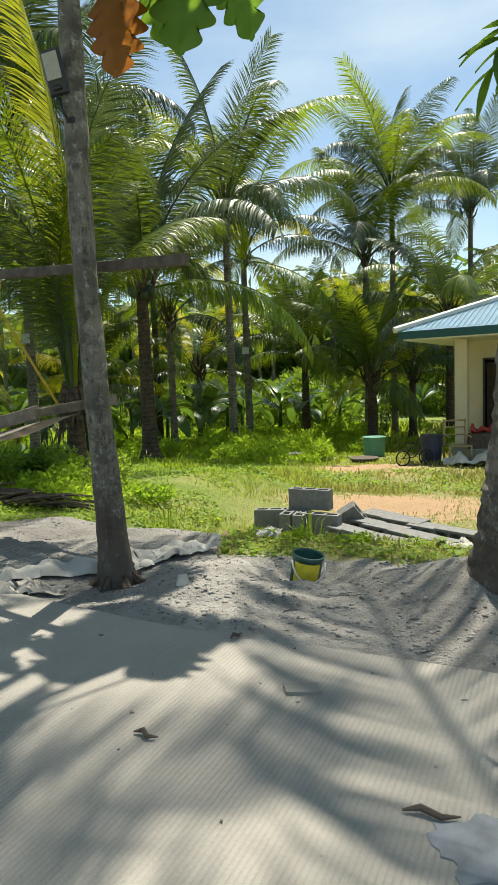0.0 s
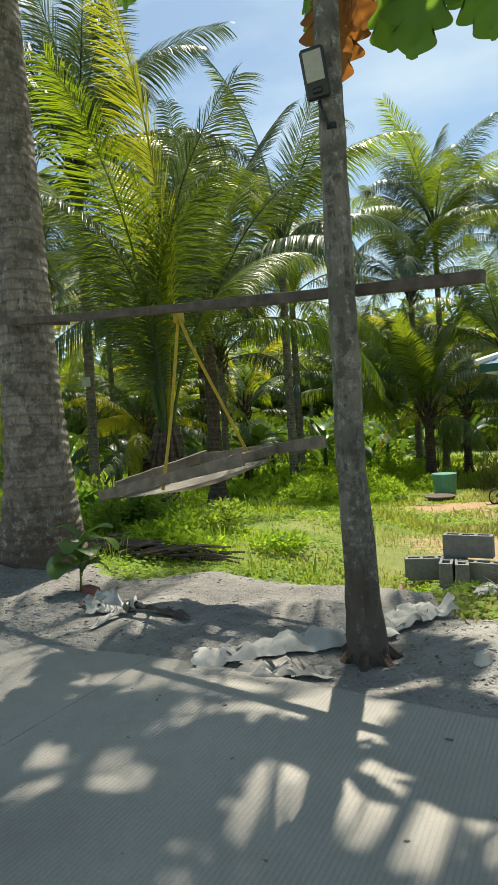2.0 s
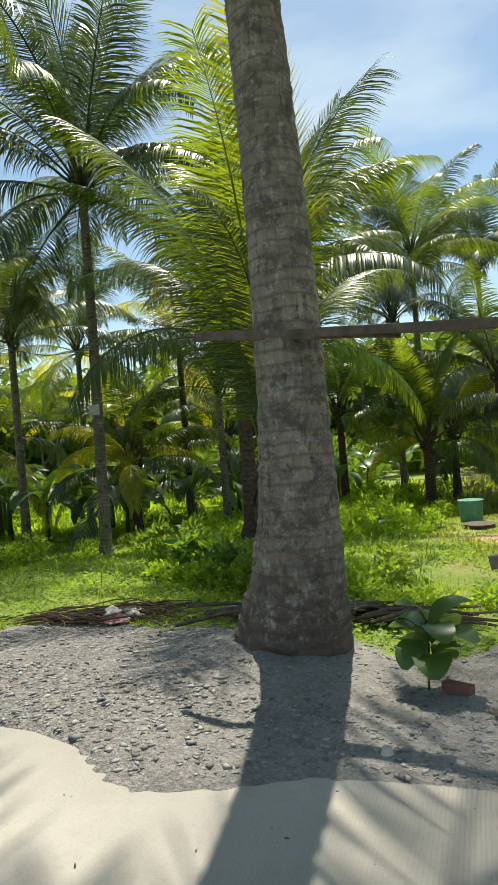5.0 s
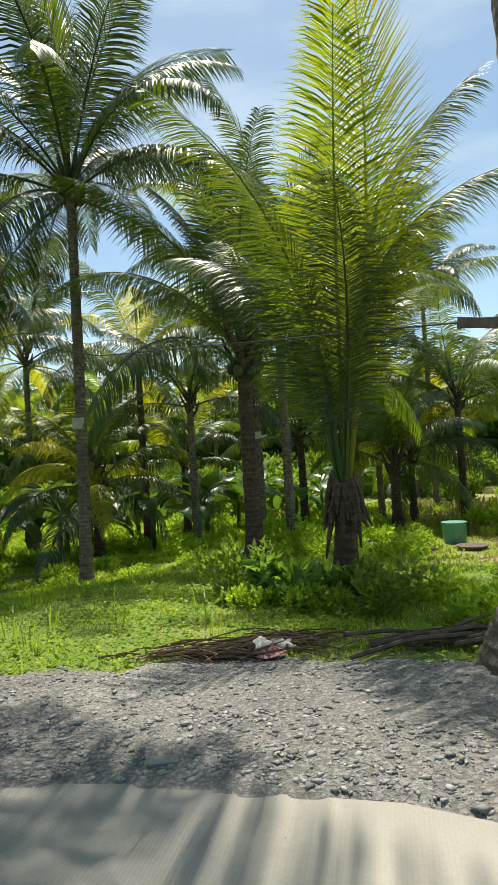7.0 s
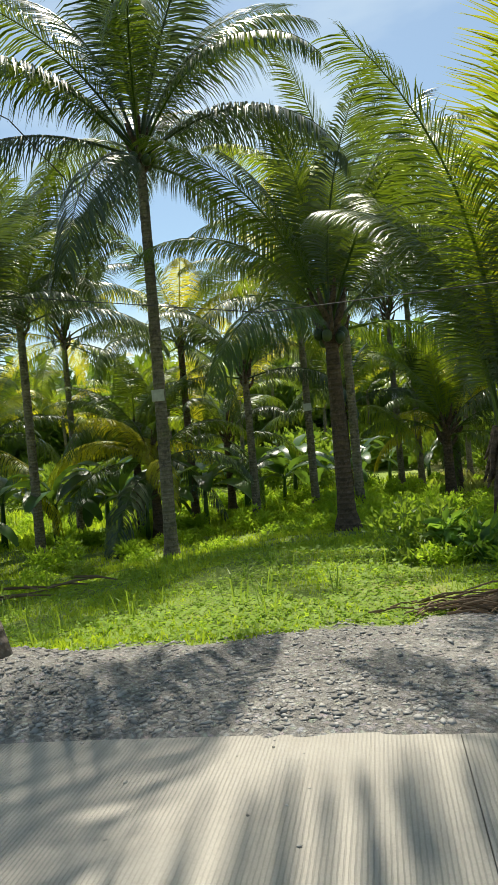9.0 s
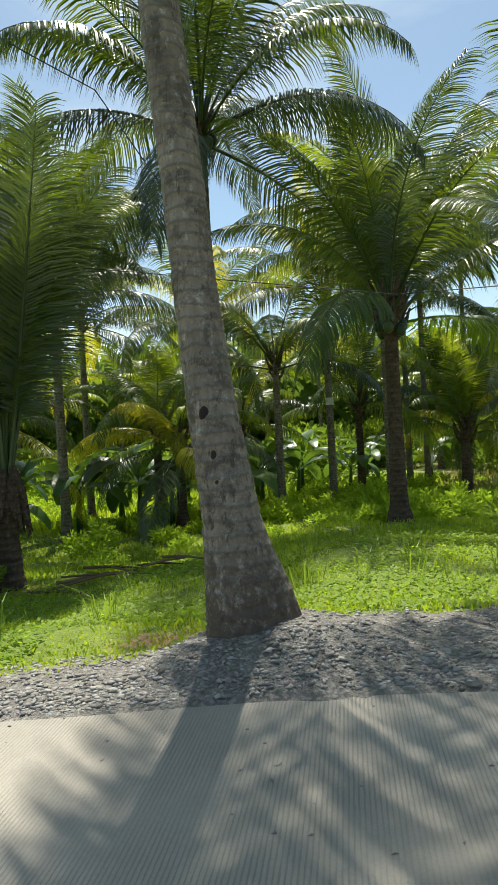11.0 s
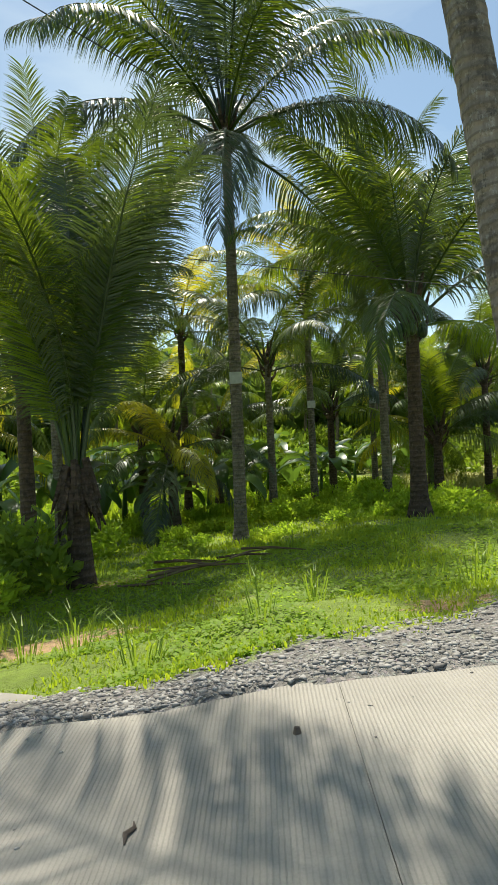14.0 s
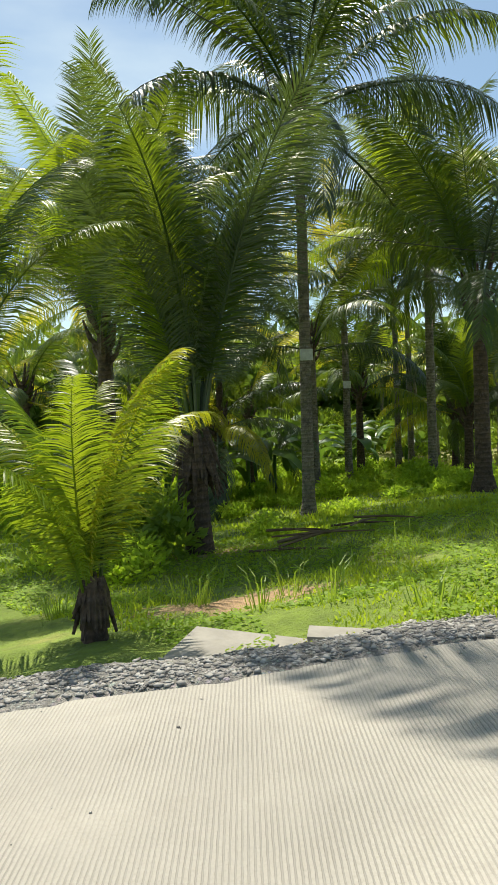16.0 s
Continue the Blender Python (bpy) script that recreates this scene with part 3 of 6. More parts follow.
def add_trunk(parent, pts, radii, sides, material, rings=True, seed=1, lobes=None):
    rng = random.Random(seed)
    fine_pts, fine_r = [], []
    n = 5 if rings else 2
    for k in range(len(pts) - 1):
        for j in range(n):
            u = j / n
            fine_pts.append(Vector(pts[k]).lerp(Vector(pts[k + 1]), u))
            fine_r.append((radii[k] + (radii[k + 1] - radii[k]) * u) * (1 + (0.014 if j % 2 else -0.006) * rings))
    fine_pts.append(Vector(pts[-1]))
    fine_r.append(radii[-1])
    bm = bmesh.new()
    tube(bm, fine_pts, fine_r, sides, wobble=0.03, rng=rng, lobes=lobes)
    return part("trunk", bm, material, parent, smooth=True)


def leaf_base_data():
    if "stub" not in TRUNKS:
        bm = bmesh.new()
        tube(bm, [(0.06, 0, 0), (0.24, 0, 0.2), (0.36, 0, 0.55)], [0.07, 0.05, 0.02], 5)
        me = bpy.data.meshes.new("leaf_base")
        bm.to_mesh(me)
        bm.free()
        me.materials.append(M_BARK_DARK)
        TRUNKS["stub"] = me
    return TRUNKS["stub"]


def palm(x, y, crown_z, spread=4.5, count=16, fine=1, seed=1, lean=(0.0, 0.0), radius=0.14, bark=None, materials=None, shapes=None, old=True, label="", group="palms of the grove", base_r=1.6, tag_z=None, fixed=(), nuts=False):
    """A coconut palm: ringed trunk, old leaf bases, feather leaves. Fixed: leaves as (azimuth, shape, length, material)."""
    rng = random.Random(seed)
    z0 = ground_at(x, y) if -31 < x < 21 and y < 31 else land(x, y)
    h = crown_z - z0
    root = thing("coconut_palm", (x, y, z0), label or "coconut palm with a ringed grey trunk and a full green crown", "palm tree", group)
    steps = 4 if fine == 2 else max(4, int(h / 0.55))
    pts, radii = [], []
    for k in range(steps + 1):
        s = k / steps
        pts.append((lean[0] * (1 - (1 - s) ** 1.6), lean[1] * (1 - (1 - s) ** 1.6), -0.15 + (h + 0.15) * s))
        radii.append(radius * (1.0 - 0.28 * s) * (1 + (base_r - 1) * max(0, 1 - s * h / 0.9) ** 2))
    add_trunk(root, pts, radii, (16, 10, 7)[fine], bark or M_BARK_FAR, fine < 2, seed)
    top = Vector(pts[-1])
    if old and fine < 2:
        for k in range(12):
            a = k * 2.4
            f = new("leaf_base", leaf_base_data())
            f.parent = root
            f.matrix_basis = Matrix.Translation((top.x, top.y, top.z - 0.55 + 0.08 * k)) @ pose(0, 0, 0, 0, 0, math.degrees(a)) @ Matrix.Diagonal((radius / 0.16,) * 3 + (1,))
    if nuts:
        for k in range(6):
            a = k * 1.1
            bm = bmesh.new()
            bmesh.ops.create_icosphere(bm, subdivisions=2, radius=0.11, matrix=Matrix.Translation(top + Vector((0.26 * math.cos(a), 0.26 * math.sin(a), -0.25 - 0.06 * (k % 3)))) @ Matrix.Diagonal((1, 1, 1.3, 1)))
            part("coconut", bm, M_FROND_GREY, root, "green coconut", True)
    if tag_z is not None:
        bm = bmesh.new()
        s = (tag_z - z0) / h
        box(bm, (radius * 1.9, 0.02, 0.26), (lean[0] * (1 - (1 - s) ** 1.6), lean[1] * s - radius * (1.0 - 0.2 * s) - 0.012, tag_z - z0), bevel=0.004)
        part("tag", bm, M_TAG, root, "pale tag wrapped on the trunk")
    if not old:
        bm = bmesh.new()
        for k in range(26):
            a, low = k * 2.4, rng.uniform(0.12, 0.5) * radius / 0.16
            c = Vector((math.cos(a), math.sin(a), 0))
            p = top + c * radius * 0.75 - Vector((0, 0, 0.35 * radius / 0.16 * rng.random()))
            tube(bm, [p + Vector((0, 0, 0.25)) * radius / 0.16, p + c * radius * 0.5, p + c * radius * rng.uniform(0.7, 1.3) - Vector((0, 0, low))], [0.05 * radius / 0.16, 0.045 * radius / 0.16, 0.012], 5)
        part("old_leaf_skirt", bm, M_BARK_DARK, root, "dark fibrous old leaf bases")
    mats = materials or (M_FROND,) * 5 + (M_FROND_GREY,) * 3 + (M_FROND_BRIGHT,) * 2
    shapes = shapes or (0, 1, 1, 2, 2, 3, 3, 4)
    todo = [(math.degrees(k * 2.39996 + rng.uniform(-0.25, 0.25)) + 40 * seed, shapes[int(len(shapes) * k / count)], spread * rng.uniform(0.85, 1.12), mats[rng.randrange(len(mats))]) for k in range(count)]
    for az, shape, ln, mt in list(fixed) + todo:
        f = new("frond", frond_data(shape, rng.randrange(3), mt, fine))
        f.parent = root
        k = ln / 4.5
        f.matrix_basis = Matrix.Translation(top + Vector((0, 0, -0.1 - 0.04 * shape))) @ pose(0, 0, 0, rng.uniform(-12, 12), rng.uniform(-6, 6), az) @ Matrix.Diagonal((k, k, k, 1))
    return root


# the two big trunks beside the road
def road_palm(x, y, pts, radii, crown, seed, label, lobes=None, fronds=()):
    z0 = land(x, y)
    root = thing("coconut_palm", (x, y, z0), label, "palm tree", "big palms beside the road")
    rel = [(p[0] - x, p[1] - y, p[2] - z0) for p in pts]
    dense, dr = [], []
    for k in range(len(rel) - 1):
        for j in range(4):
            dense.append(tuple(Vector(rel[k]).lerp(Vector(rel[k + 1]), j / 4)))
            dr.append(radii[k] + (radii[k + 1] - radii[k]) * j / 4)
    dense.append(rel[-1])
    dr.append(radii[-1])
    add_trunk(root, dense, dr, 28, M_BARK, True, seed, lobes)
    top = Vector(rel[-1])
    rng = random.Random(seed)
    for k in range(crown):
        shape = (1, 1, 2, 2, 3, 3, 4, 4)[int(8 * k / crown)]
        f = new("frond", frond_data(shape, k % 2, (M_FROND, M_FROND_BRIGHT, M_FROND_GREY)[k % 3], 1))
        f.parent = root
        c = rng.uniform(1.05, 1.35)
        f.matrix_basis = Matrix.Translation(top) @ pose(0, 0, 0, rng.uniform(-10, 10), 0, k * 137.5 + seed * 20) @ Matrix.Diagonal((c, c, c, 1))
    return root


def flare(s, a):
    return max(0, 1 - s * 7) ** 2 * 0.12 * math.sin(3 * a + 1)


road_palm(-5.15, 4.1, [(-5.16, 4.12, -0.3), (-5.12, 4.08, 0.03), (-5.04, 4.02, 0.45), (-4.99, 3.97, 0.9), (-4.965, 3.93, 1.65), (-4.965, 3.92, 2.4), (-4.985, 3.93, 3.25), (-5.03, 3.95, 4.4), (-5.12, 4.0, 5.8), (-5.34, 4.1, 8.6)],
          [0.46, 0.40, 0.315, 0.262, 0.224, 0.21, 0.19, 0.175, 0.155, 0.13], 16, 3, "stout coconut palm with a swollen base beside the road", flare)
road_palm(-10.55, 3.45, [(-10.53, 3.44, -0.4), (-10.56, 3.44, 0.03), (-10.60, 3.45, 0.3), (-10.65, 3.49, 0.76), (-10.745, 3.6, 1.45), (-10.81, 3.67, 2.1), (-10.86, 3.72, 2.8), (-10.95, 3.8, 3.8), (-11.08, 3.9, 5.2), (-11.4, 4.0, 8.3)],
          [0.36, 0.27, 0.215, 0.168, 0.143, 0.132, 0.128, 0.125, 0.12, 0.105], 20, 5, "leaning coconut palm with pale lichen and a lobed foot", flare)

big = [o for o in scene.objects if o.get("label", "").startswith("leaning coconut palm")][0]
for p, size in (((-10.765, 3.45, 1.36), (0.032, 0.014, 0.05)), ((-10.70, 3.375, 0.98), (0.022, 0.012, 0.02)), ((-10.72, 3.4, 1.13), (0.018, 0.012, 0.03))):
    bm = bmesh.new()
    bmesh.ops.create_icosphere(bm, subdivisions=2, radius=1.0, matrix=Matrix.Translation(Vector(p) - big.location) @ Matrix.Diagonal((*size, 1)))
    part("scar", bm, M_BARK_SCAR, big, "dark hollow scar", True)

bm = bmesh.new()
tube(bm, [Vector(p) - big.location for p in ((-10.57, 3.5, 0.9), (-10.51, 3.47, 0.6), (-10.43, 3.45, 0.36), (-10.35, 3.43, 0.0))], [0.05, 0.08, 0.1, 0.13], 14, wobble=0.05, rng=random.Random(3))
part("buttress", bm, M_BARK, big, "flared root foot", True)

# palms of the grove that stand out
GREEN = (M_FROND,) * 6 + (M_FROND_GREY,) * 3 + (M_FROND_BRIGHT,)
palm(-6.25, 8.05, 0.95, 5.0, 7, 0, 11, lean=(0.05, 0), old=False, radius=0.16, bark=M_BARK_DARK, base_r=1.5, materials=(M_FROND, M_FROND, M_FROND_GREY), shapes=(7, 7, 7, 8, 8, 8), label="young coconut palm with huge bright yellow-green leaves", group="",
     fixed=((-124, 6, 6.4, M_FROND_LIME), (-85, 7, 5.6, M_FROND_BRIGHT), (165, 7, 5.6, M_FROND), (20, 7, 5.0, M_FROND), (-20, 8, 4.8, M_FROND)))
palm(-8.1, 13.4, 3.6, 5.2, 16, 1, 12, radius=0.19, bark=M_BARK_DARK, base_r=1.9, materials=GREEN, shapes=(0, 0, 1, 1, 2, 2, 3, 4), label="coconut palm with a dark trunk shaggy under the crown", nuts=True)
palm(-12.1, 13.8, 8.1, 6.0, 27, 1, 14, lean=(0.1, 0.1), radius=0.15, base_r=1.6, materials=(M_FROND, M_FROND_GREY, M_FROND_GREY), shapes=(0, 1, 2, 2, 3, 3, 4, 5), label="tall coconut palm with a grey trunk and a pale tag", tag_z=2.45, nuts=True)
palm(-8.95, 22.3, 5.9, 5.2, 15, 1, 15, radius=0.15, materials=GREEN + (M_FROND_YELLOW,) * 2, label="coconut palm with a pale tag and some yellow leaves", tag_z=2.2, shapes=(0, 1, 2, 2, 3, 3, 4, 5))
palm(-5.3, 27.4, 6.2, 5.2, 18, 1, 16, radius=0.15, materials=GREEN, tag_z=2.5)
palm(-14.65, 9.0, 0.65, 5.3, 11, 0, 17, old=False, radius=0.19, bark=M_BARK_DARK, base_r=1.3, materials=(M_FROND, M_FROND_GREY, M_FROND), shapes=(7, 7, 7, 7, 8), label="young coconut palm with a short black trunk and tall leaves", group="",
     fixed=((-70, 6, 4.6, M_FROND_BRIGHT), (100, 6, 5.8, M_FROND_GREY), (-20, 7, 5.4, M_FROND)))
palm(-15.42, 4.2, -0.12, 2.1, 10, 1, 18, radius=0.075, bark=M_BARK_DARK, base_r=1.4, materials=(M_FROND_BRIGHT, M_FROND_LIME, M_FROND, M_FROND_BRIGHT), shapes=(7, 7, 7, 8, 8), old=False, label="small young coconut palm at the road's edge", group="")
palm(-17.4, 7.1, 1.0, 4.3, 11, 0, 19, radius=0.15, bark=M_BARK_DARK, shapes=(7, 7, 7, 8), old=False, materials=(M_FROND_BRIGHT, M_FROND, M_FROND_YELLOW), label="coconut palm with yellow-green leaves reaching over the verge", group="")
palm(-4.2, 22.5, 0.9, 4.2, 14, 1, 20, radius=0.2, bark=M_BARK_DARK, materials=GREEN, shapes=(0, 0, 1, 2, 3, 4), label="young coconut palm with one bright upright leaf", fixed=((20, 0, 4.4, M_FROND_BRIGHT),))
palm(-4.3, 28.5, 9.0, 5.4, 22, 1, 21, radius=0.15, materials=(M_FROND_GREY, M_FROND_BRIGHT, M_FROND), shapes=(0, 1, 2, 2, 3, 3, 4), label="tall coconut palm with a grey-green crown against the sky")
palm(-1.2, 33.0, 9.0, 5.4, 20, 1, 22, radius=0.15, materials=(M_FROND_GREY, M_FROND))
palm(-7.6, 17.6, 6.2, 5.2, 16, 1, 23, radius=0.14, materials=GREEN)
palm(-18.3, 23.5, 6.0, 5.2, 20, 1, 24, radius=0.15, materials=GREEN + (M_FROND_YELLOW,) * 3, label="coconut palm with yellow drooping leaves", shapes=(1, 2, 3, 4, 5))
palm(-16.9, 17.2, 5.4, 5.0, 20, 1, 25, radius=0.15, materials=GREEN)
palm(-13.6, 23.4, 5.4, 5.2, 15, 1, 26, radius=0.16, bark=M_BARK_DARK, materials=GREEN + (M_FROND_YELLOW,) * 3, shapes=(1, 2, 3, 4, 5))
palm(-16.4, 12.6, 2.8, 5.0, 16, 1, 27, radius=0.17, bark=M_BARK_DARK, materials=GREEN, shapes=(0, 0, 1, 1, 2))
palm(-10.75, 19.5, 3.4, 4.8, 11, 1, 28, radius=0.14, materials=GREEN, shapes=(1, 2, 2, 3, 4))
palm(-7.6, 25.5, 2.2, 4.8, 13, 1, 29, radius=0.18, bark=M_BARK_DARK, materials=GREEN + (M_FROND_BRIGHT,) * 3, shapes=(0, 1, 2, 3, 4))
for x, y, z, s in ((-13.9, 19.2, 1.0, 32), (-15.0, 21.0, 1.6, 34), (-3.2, 26.0, 1.2, 35), (-12.4, 25.0, 1.6, 36), (-19.8, 19.5, 2.2, 37)):
    palm(x, y, z, 4.2, 12, 1, s, radius=0.17, bark=M_BARK_DARK, materials=GREEN + (M_FROND_YELLOW,) * 3, shapes=(1, 2, 3, 4, 4, 5), label="low young coconut palm with green and yellowing drooping leaves")
palm(-1.6, 24.0, 3.2, 4.8, 16, 1, 30, radius=0.16, bark=M_BARK_DARK, materials=GREEN, shapes=(1, 2, 3, 4))


def scatter_palms():
    """The rest of the grove, in loose rows about five metres apart, its crowns closing one behind another."""
    rng = random.Random(99)
    near = [(o.location.x, o.location.y) for o in scene.objects if o.name.startswith("coconut_palm")]
    made = 0
    for row in range(8):
        for col in range(-13, 9):
            x = col * 6.4 + rng.uniform(-1.6, 1.6) - 3 + 3.2 * (row % 2)
            y = 24 + row * 5.2 + rng.uniform(-1.5, 1.5)
            if abs(x + 6) > 14 + y * 0.75 or min(math.hypot(x - a, y - b) for a, b in near) < 3.0:
                continue
            if (x > -3.4 and y < 27) or y < 21 or rng.random() < 0.4:
                continue
            mats = GREEN[3:] + (M_FROND_BRIGHT,) * 3 + ((M_FROND_YELLOW,) * 4 if rng.random() < 0.6 else ())
            palm(x, y, rng.uniform(1.2, 4.2) + 0.06 * y, rng.uniform(4.2, 5.0), 14, 2, 100 + made, lean=(rng.uniform(-0.4, 0.4), rng.uniform(-0.3, 0.3)), radius=0.15, materials=mats + (M_FROND_BRIGHT,) * 2, shapes=(1, 2, 2, 3, 3, 4, 4), group="palms of the grove behind")
            made += 1


scatter_palms()


# ---- undergrowth ----
def leaf_cloud(name, material, count, size, leaf, seed, flat=0.5, shape="shrub", width=0.45):
    """Many small bent leaves in an uneven clump; returns the mesh."""
    rng = np.random.default_rng(seed)
    lobes = rng.uniform(-1, 1, (9, 3)) * (0.6, 0.6, 0.45) + (0, 0, 0.55)
    pick = rng.integers(0, 9, count)
    d = rng.normal(size=(count, 3))
    d /= np.linalg.norm(d, axis=1)[:, None]
    r = rng.uniform(0.35, 1.0, count) ** 0.5
    c = (lobes[pick] + d * r[:, None] * rng.uniform(0.3, 0.5, count)[:, None]) * size
    c[:, 2] = np.abs(c[:, 2])
    out = d * (1, 1, 0.4) + (0, 0, flat) + rng.normal(size=(count, 3)) * 0.35
    out /= np.linalg.norm(out, axis=1)[:, None]
    side = np.cross(out, rng.normal(size=(count, 3)))
    side /= np.linalg.norm(side, axis=1)[:, None]
    up = np.cross(side, out)
    ln = leaf * rng.uniform(0.6, 1.3, count)[:, None]
    w = ln * width / 2
    a = c - out * ln / 2
    b = c + out * ln / 2 - up * ln * 0.18
    v = np.stack([a, c + side * w, b, c - side * w], 1).reshape(-1, 3)
    f = np.arange(count * 4).reshape(-1, 4)
    f = np.concatenate([f[:, [0, 1, 2]], f[:, [0, 2, 3]]])
    return mesh_np(name, v, f, material)


SHRUBS = [leaf_cloud("shrub", m, n, np.array(s), l, k) for k, (m, n, s, l) in enumerate((
    (M_WEED, 900, (0.55, 0.55, 0.5), 0.11), (M_WEED_BRIGHT, 900, (0.6, 0.6, 0.45), 0.10), (M_WEED, 1100, (0.8, 0.7, 0.9), 0.15), (M_WEED_BRIGHT, 700, (0.45, 0.45, 0.3), 0.08), (M_WEED, 1300, (1.6, 1.2, 1.2), 0.2), (M_BROADLEAF, 230, (0.45, 0.45, 0.55), 0.24)))]


def shrub(x, y, kind, s=1.0, label="leafy green weeds", group="clumps of weeds"):
    ob = new("weed_clump", SHRUBS[kind])
    ob.matrix_world = pose(x, y, ground_at(x, y) - 0.03, 0, 0, rnd.uniform(0, 360)) @ Matrix.Diagonal((s, s, s * rnd.uniform(0.8, 1.2), 1))
    return tagged(ob, label, "shrub", group, "stuff")


for x, y, k, s in ((-6.95, 7.3, 5, 1.0), (-6.7, 7.0, 5, 0.8), (-6.2, 7.1, 5, 0.7), (-6.6, 6.6, 3, 0.9), (-7.3, 7.0, 3, 0.8), (-5.7, 7.0, 0, 0.9), (-6.0, 6.2, 0, 0.7), (-5.2, 6.8, 1, 0.7), (-7.5, 7.4, 0, 0.9), (-5.0, 5.9, 3, 1.0), (-4.3, 5.4, 3, 0.9), (-4.6, 6.6, 0, 0.7), (-3.7, 5.9, 3, 0.8),
                   (-1.9, 4.7, 3, 0.3), (-1.7, 4.3, 3, 0.35), (-1.3, 4.1, 3, 0.3), (-0.9, 4.1, 3, 0.32), (-0.35, 4.5, 1, 0.35), (-2.1, 5.5, 3, 0.45), (-1.5, 4.5, 3, 0.25), (-15.6, 7.6, 1, 1.1), (-16.2, 8.2, 1, 1.2), (-15.3, 8.9, 2, 1.1), (-16.8, 9.4, 2, 1.3), (-13.5, 9.9, 1, 0.8), (-13.2, 11.3, 0, 0.8)):
    shrub(x, y, k, s, ("clump of dark leafy weeds", "clump of bright green weeds", "tall dark green leafy bush", "low bright green leafy weeds", "big dark green leafy bush", "bush of broad dark green leaves")[k])
for n in range(150):
    y = 13.5 + rnd.random() ** 0.8 * 18
    x = rnd.uniform(-9 - y * 0.75, 2 + y * 0.22)
    if x > -4.0 and y < 18.5:
        continue
    shrub(x, y, rnd.choice((1, 1, 1, 3, 3)) if y > 17 else rnd.choice((1, 3, 3)), rnd.uniform(0.8, 1.6), "rank green undergrowth between trunks", "undergrowth of the grove")
for n in range(110):
    y = rnd.uniform(32, 52)
    x = rnd.uniform(-9 - y * 0.8, 2 + y * 0.3)
    ob = new("weed_clump", SHRUBS[rnd.choice((1, 2, 4))])
    s = rnd.uniform(1.3, 2.2)
    ob.matrix_world = pose(x, y, land(x, y) - 0.1, 0, 0, rnd.uniform(0, 360)) @ Matrix.Diagonal((s, s, s, 1))
    tagged(ob, "dark undergrowth between far trunks", "shrub", "far undergrowth", "stuff")


for n in range(60):
    x, y = rnd.uniform(-13.5, -4.5), rnd.uniform(13.5, 25)
    shrub(x, y, rnd.choice((1, 3)), rnd.uniform(0.6, 1.2), "bright green weeds in the open strip of the grove", "undergrowth of the grove")


def banana_leaf(length, seed, tilt):
    rng = random.Random(seed)
    verts, faces = [], []
    n = 9
    p, e = Vector((0, 0, 0)), radians(tilt)
    for k in range(n + 1):
        s = k / n
        w = 0.02 if s < 0.2 else 0.28 * length / 2 * math.sin(math.pi * min(1, (s - 0.15) / 0.87)) ** 0.6 + 0.01
        d = Vector((math.cos(e), 0, math.sin(e)))
        up = Vector((-math.sin(e), 0, math.cos(e)))
        for sg in (-1, 0, 1):
            verts.append(p + Vector((0, sg * w, 0)) + up * (abs(sg) * w * 0.35 + rng.uniform(-0.02, 0.02)))
        p = p + d * length / n
        e -= radians(9 + 6 * s)
    for k in range(n):
        for c in (0, 1):
            o = k * 3 + c
            faces.append((o, o + 1, o + 4, o + 3))
    return [tuple(v) for v in verts], faces


BANANA_LEAVES = []
for k, t in enumerate((78, 60, 45, 25)):
    v, f = banana_leaf(2.0, k, t)
    BANANA_LEAVES.append(mesh_np("leaf", np.array(v), np.array(f), M_BANANA, smooth=True))


def banana_plant(x, y, s, seed):
    rng = random.Random(seed)
    z = ground_at(x, y) if y < 31 else land(x, y)
    root = thing("banana_plant", (x, y, z), "banana plant with broad torn arching leaves", "banana plant", "banana plants in the grove")
    bm = bmesh.new()
    tube(bm, [(0, 0, -0.1), (0, 0, 0.6 * s), (0.05, 0, 1.3 * s)], [0.1 * s, 0.08 * s, 0.05 * s], 8)
    part("stem", bm, M_BANANA, root, smooth=True)
    for k in range(8):
        f = new("leaf", BANANA_LEAVES[(k * 3 + seed) % 4])
        f.parent = root
        c = s * rng.uniform(0.8, 1.1)
        f.matrix_basis = Matrix.Translation((0.03, 0, 1.2 * s)) @ pose(0, 0, 0, rng.uniform(-15, 15), 0, k * 137 + rng.uniform(-20, 20)) @ Matrix.Diagonal((c, c, c, 1))


for n, (x, y, s) in enumerate(((-17.0, 18.5, 1.1), (-15.6, 20.5, 1.2), (-14.2, 19.0, 0.9), (-19.3, 19.5, 1.2), (-12.8, 21.5, 1.1), (-11.6, 23.5, 1.1), (-10.2, 24.5, 1.0), (-21.5, 22.0, 1.3), (-8.0, 26.2, 1.0), (-12.0, 27.0, 1.2), (-15.0, 26.5, 1.2), (-18.0, 28.0, 1.3), (-7.0, 29.0, 1.1),
                               (-24.0, 25.0, 1.3), (-20.5, 16.5, 1.1), (-10.0, 29.0, 1.2), (-5.5, 30.5, 1.0), (-3.5, 31.5, 1.1), (-22.5, 18.0, 1.1), (-18.2, 15.3, 0.9), (-16.9, 22.8, 1.2), (-26.5, 29.0, 1.4))):
    banana_plant(x, y, s, n)


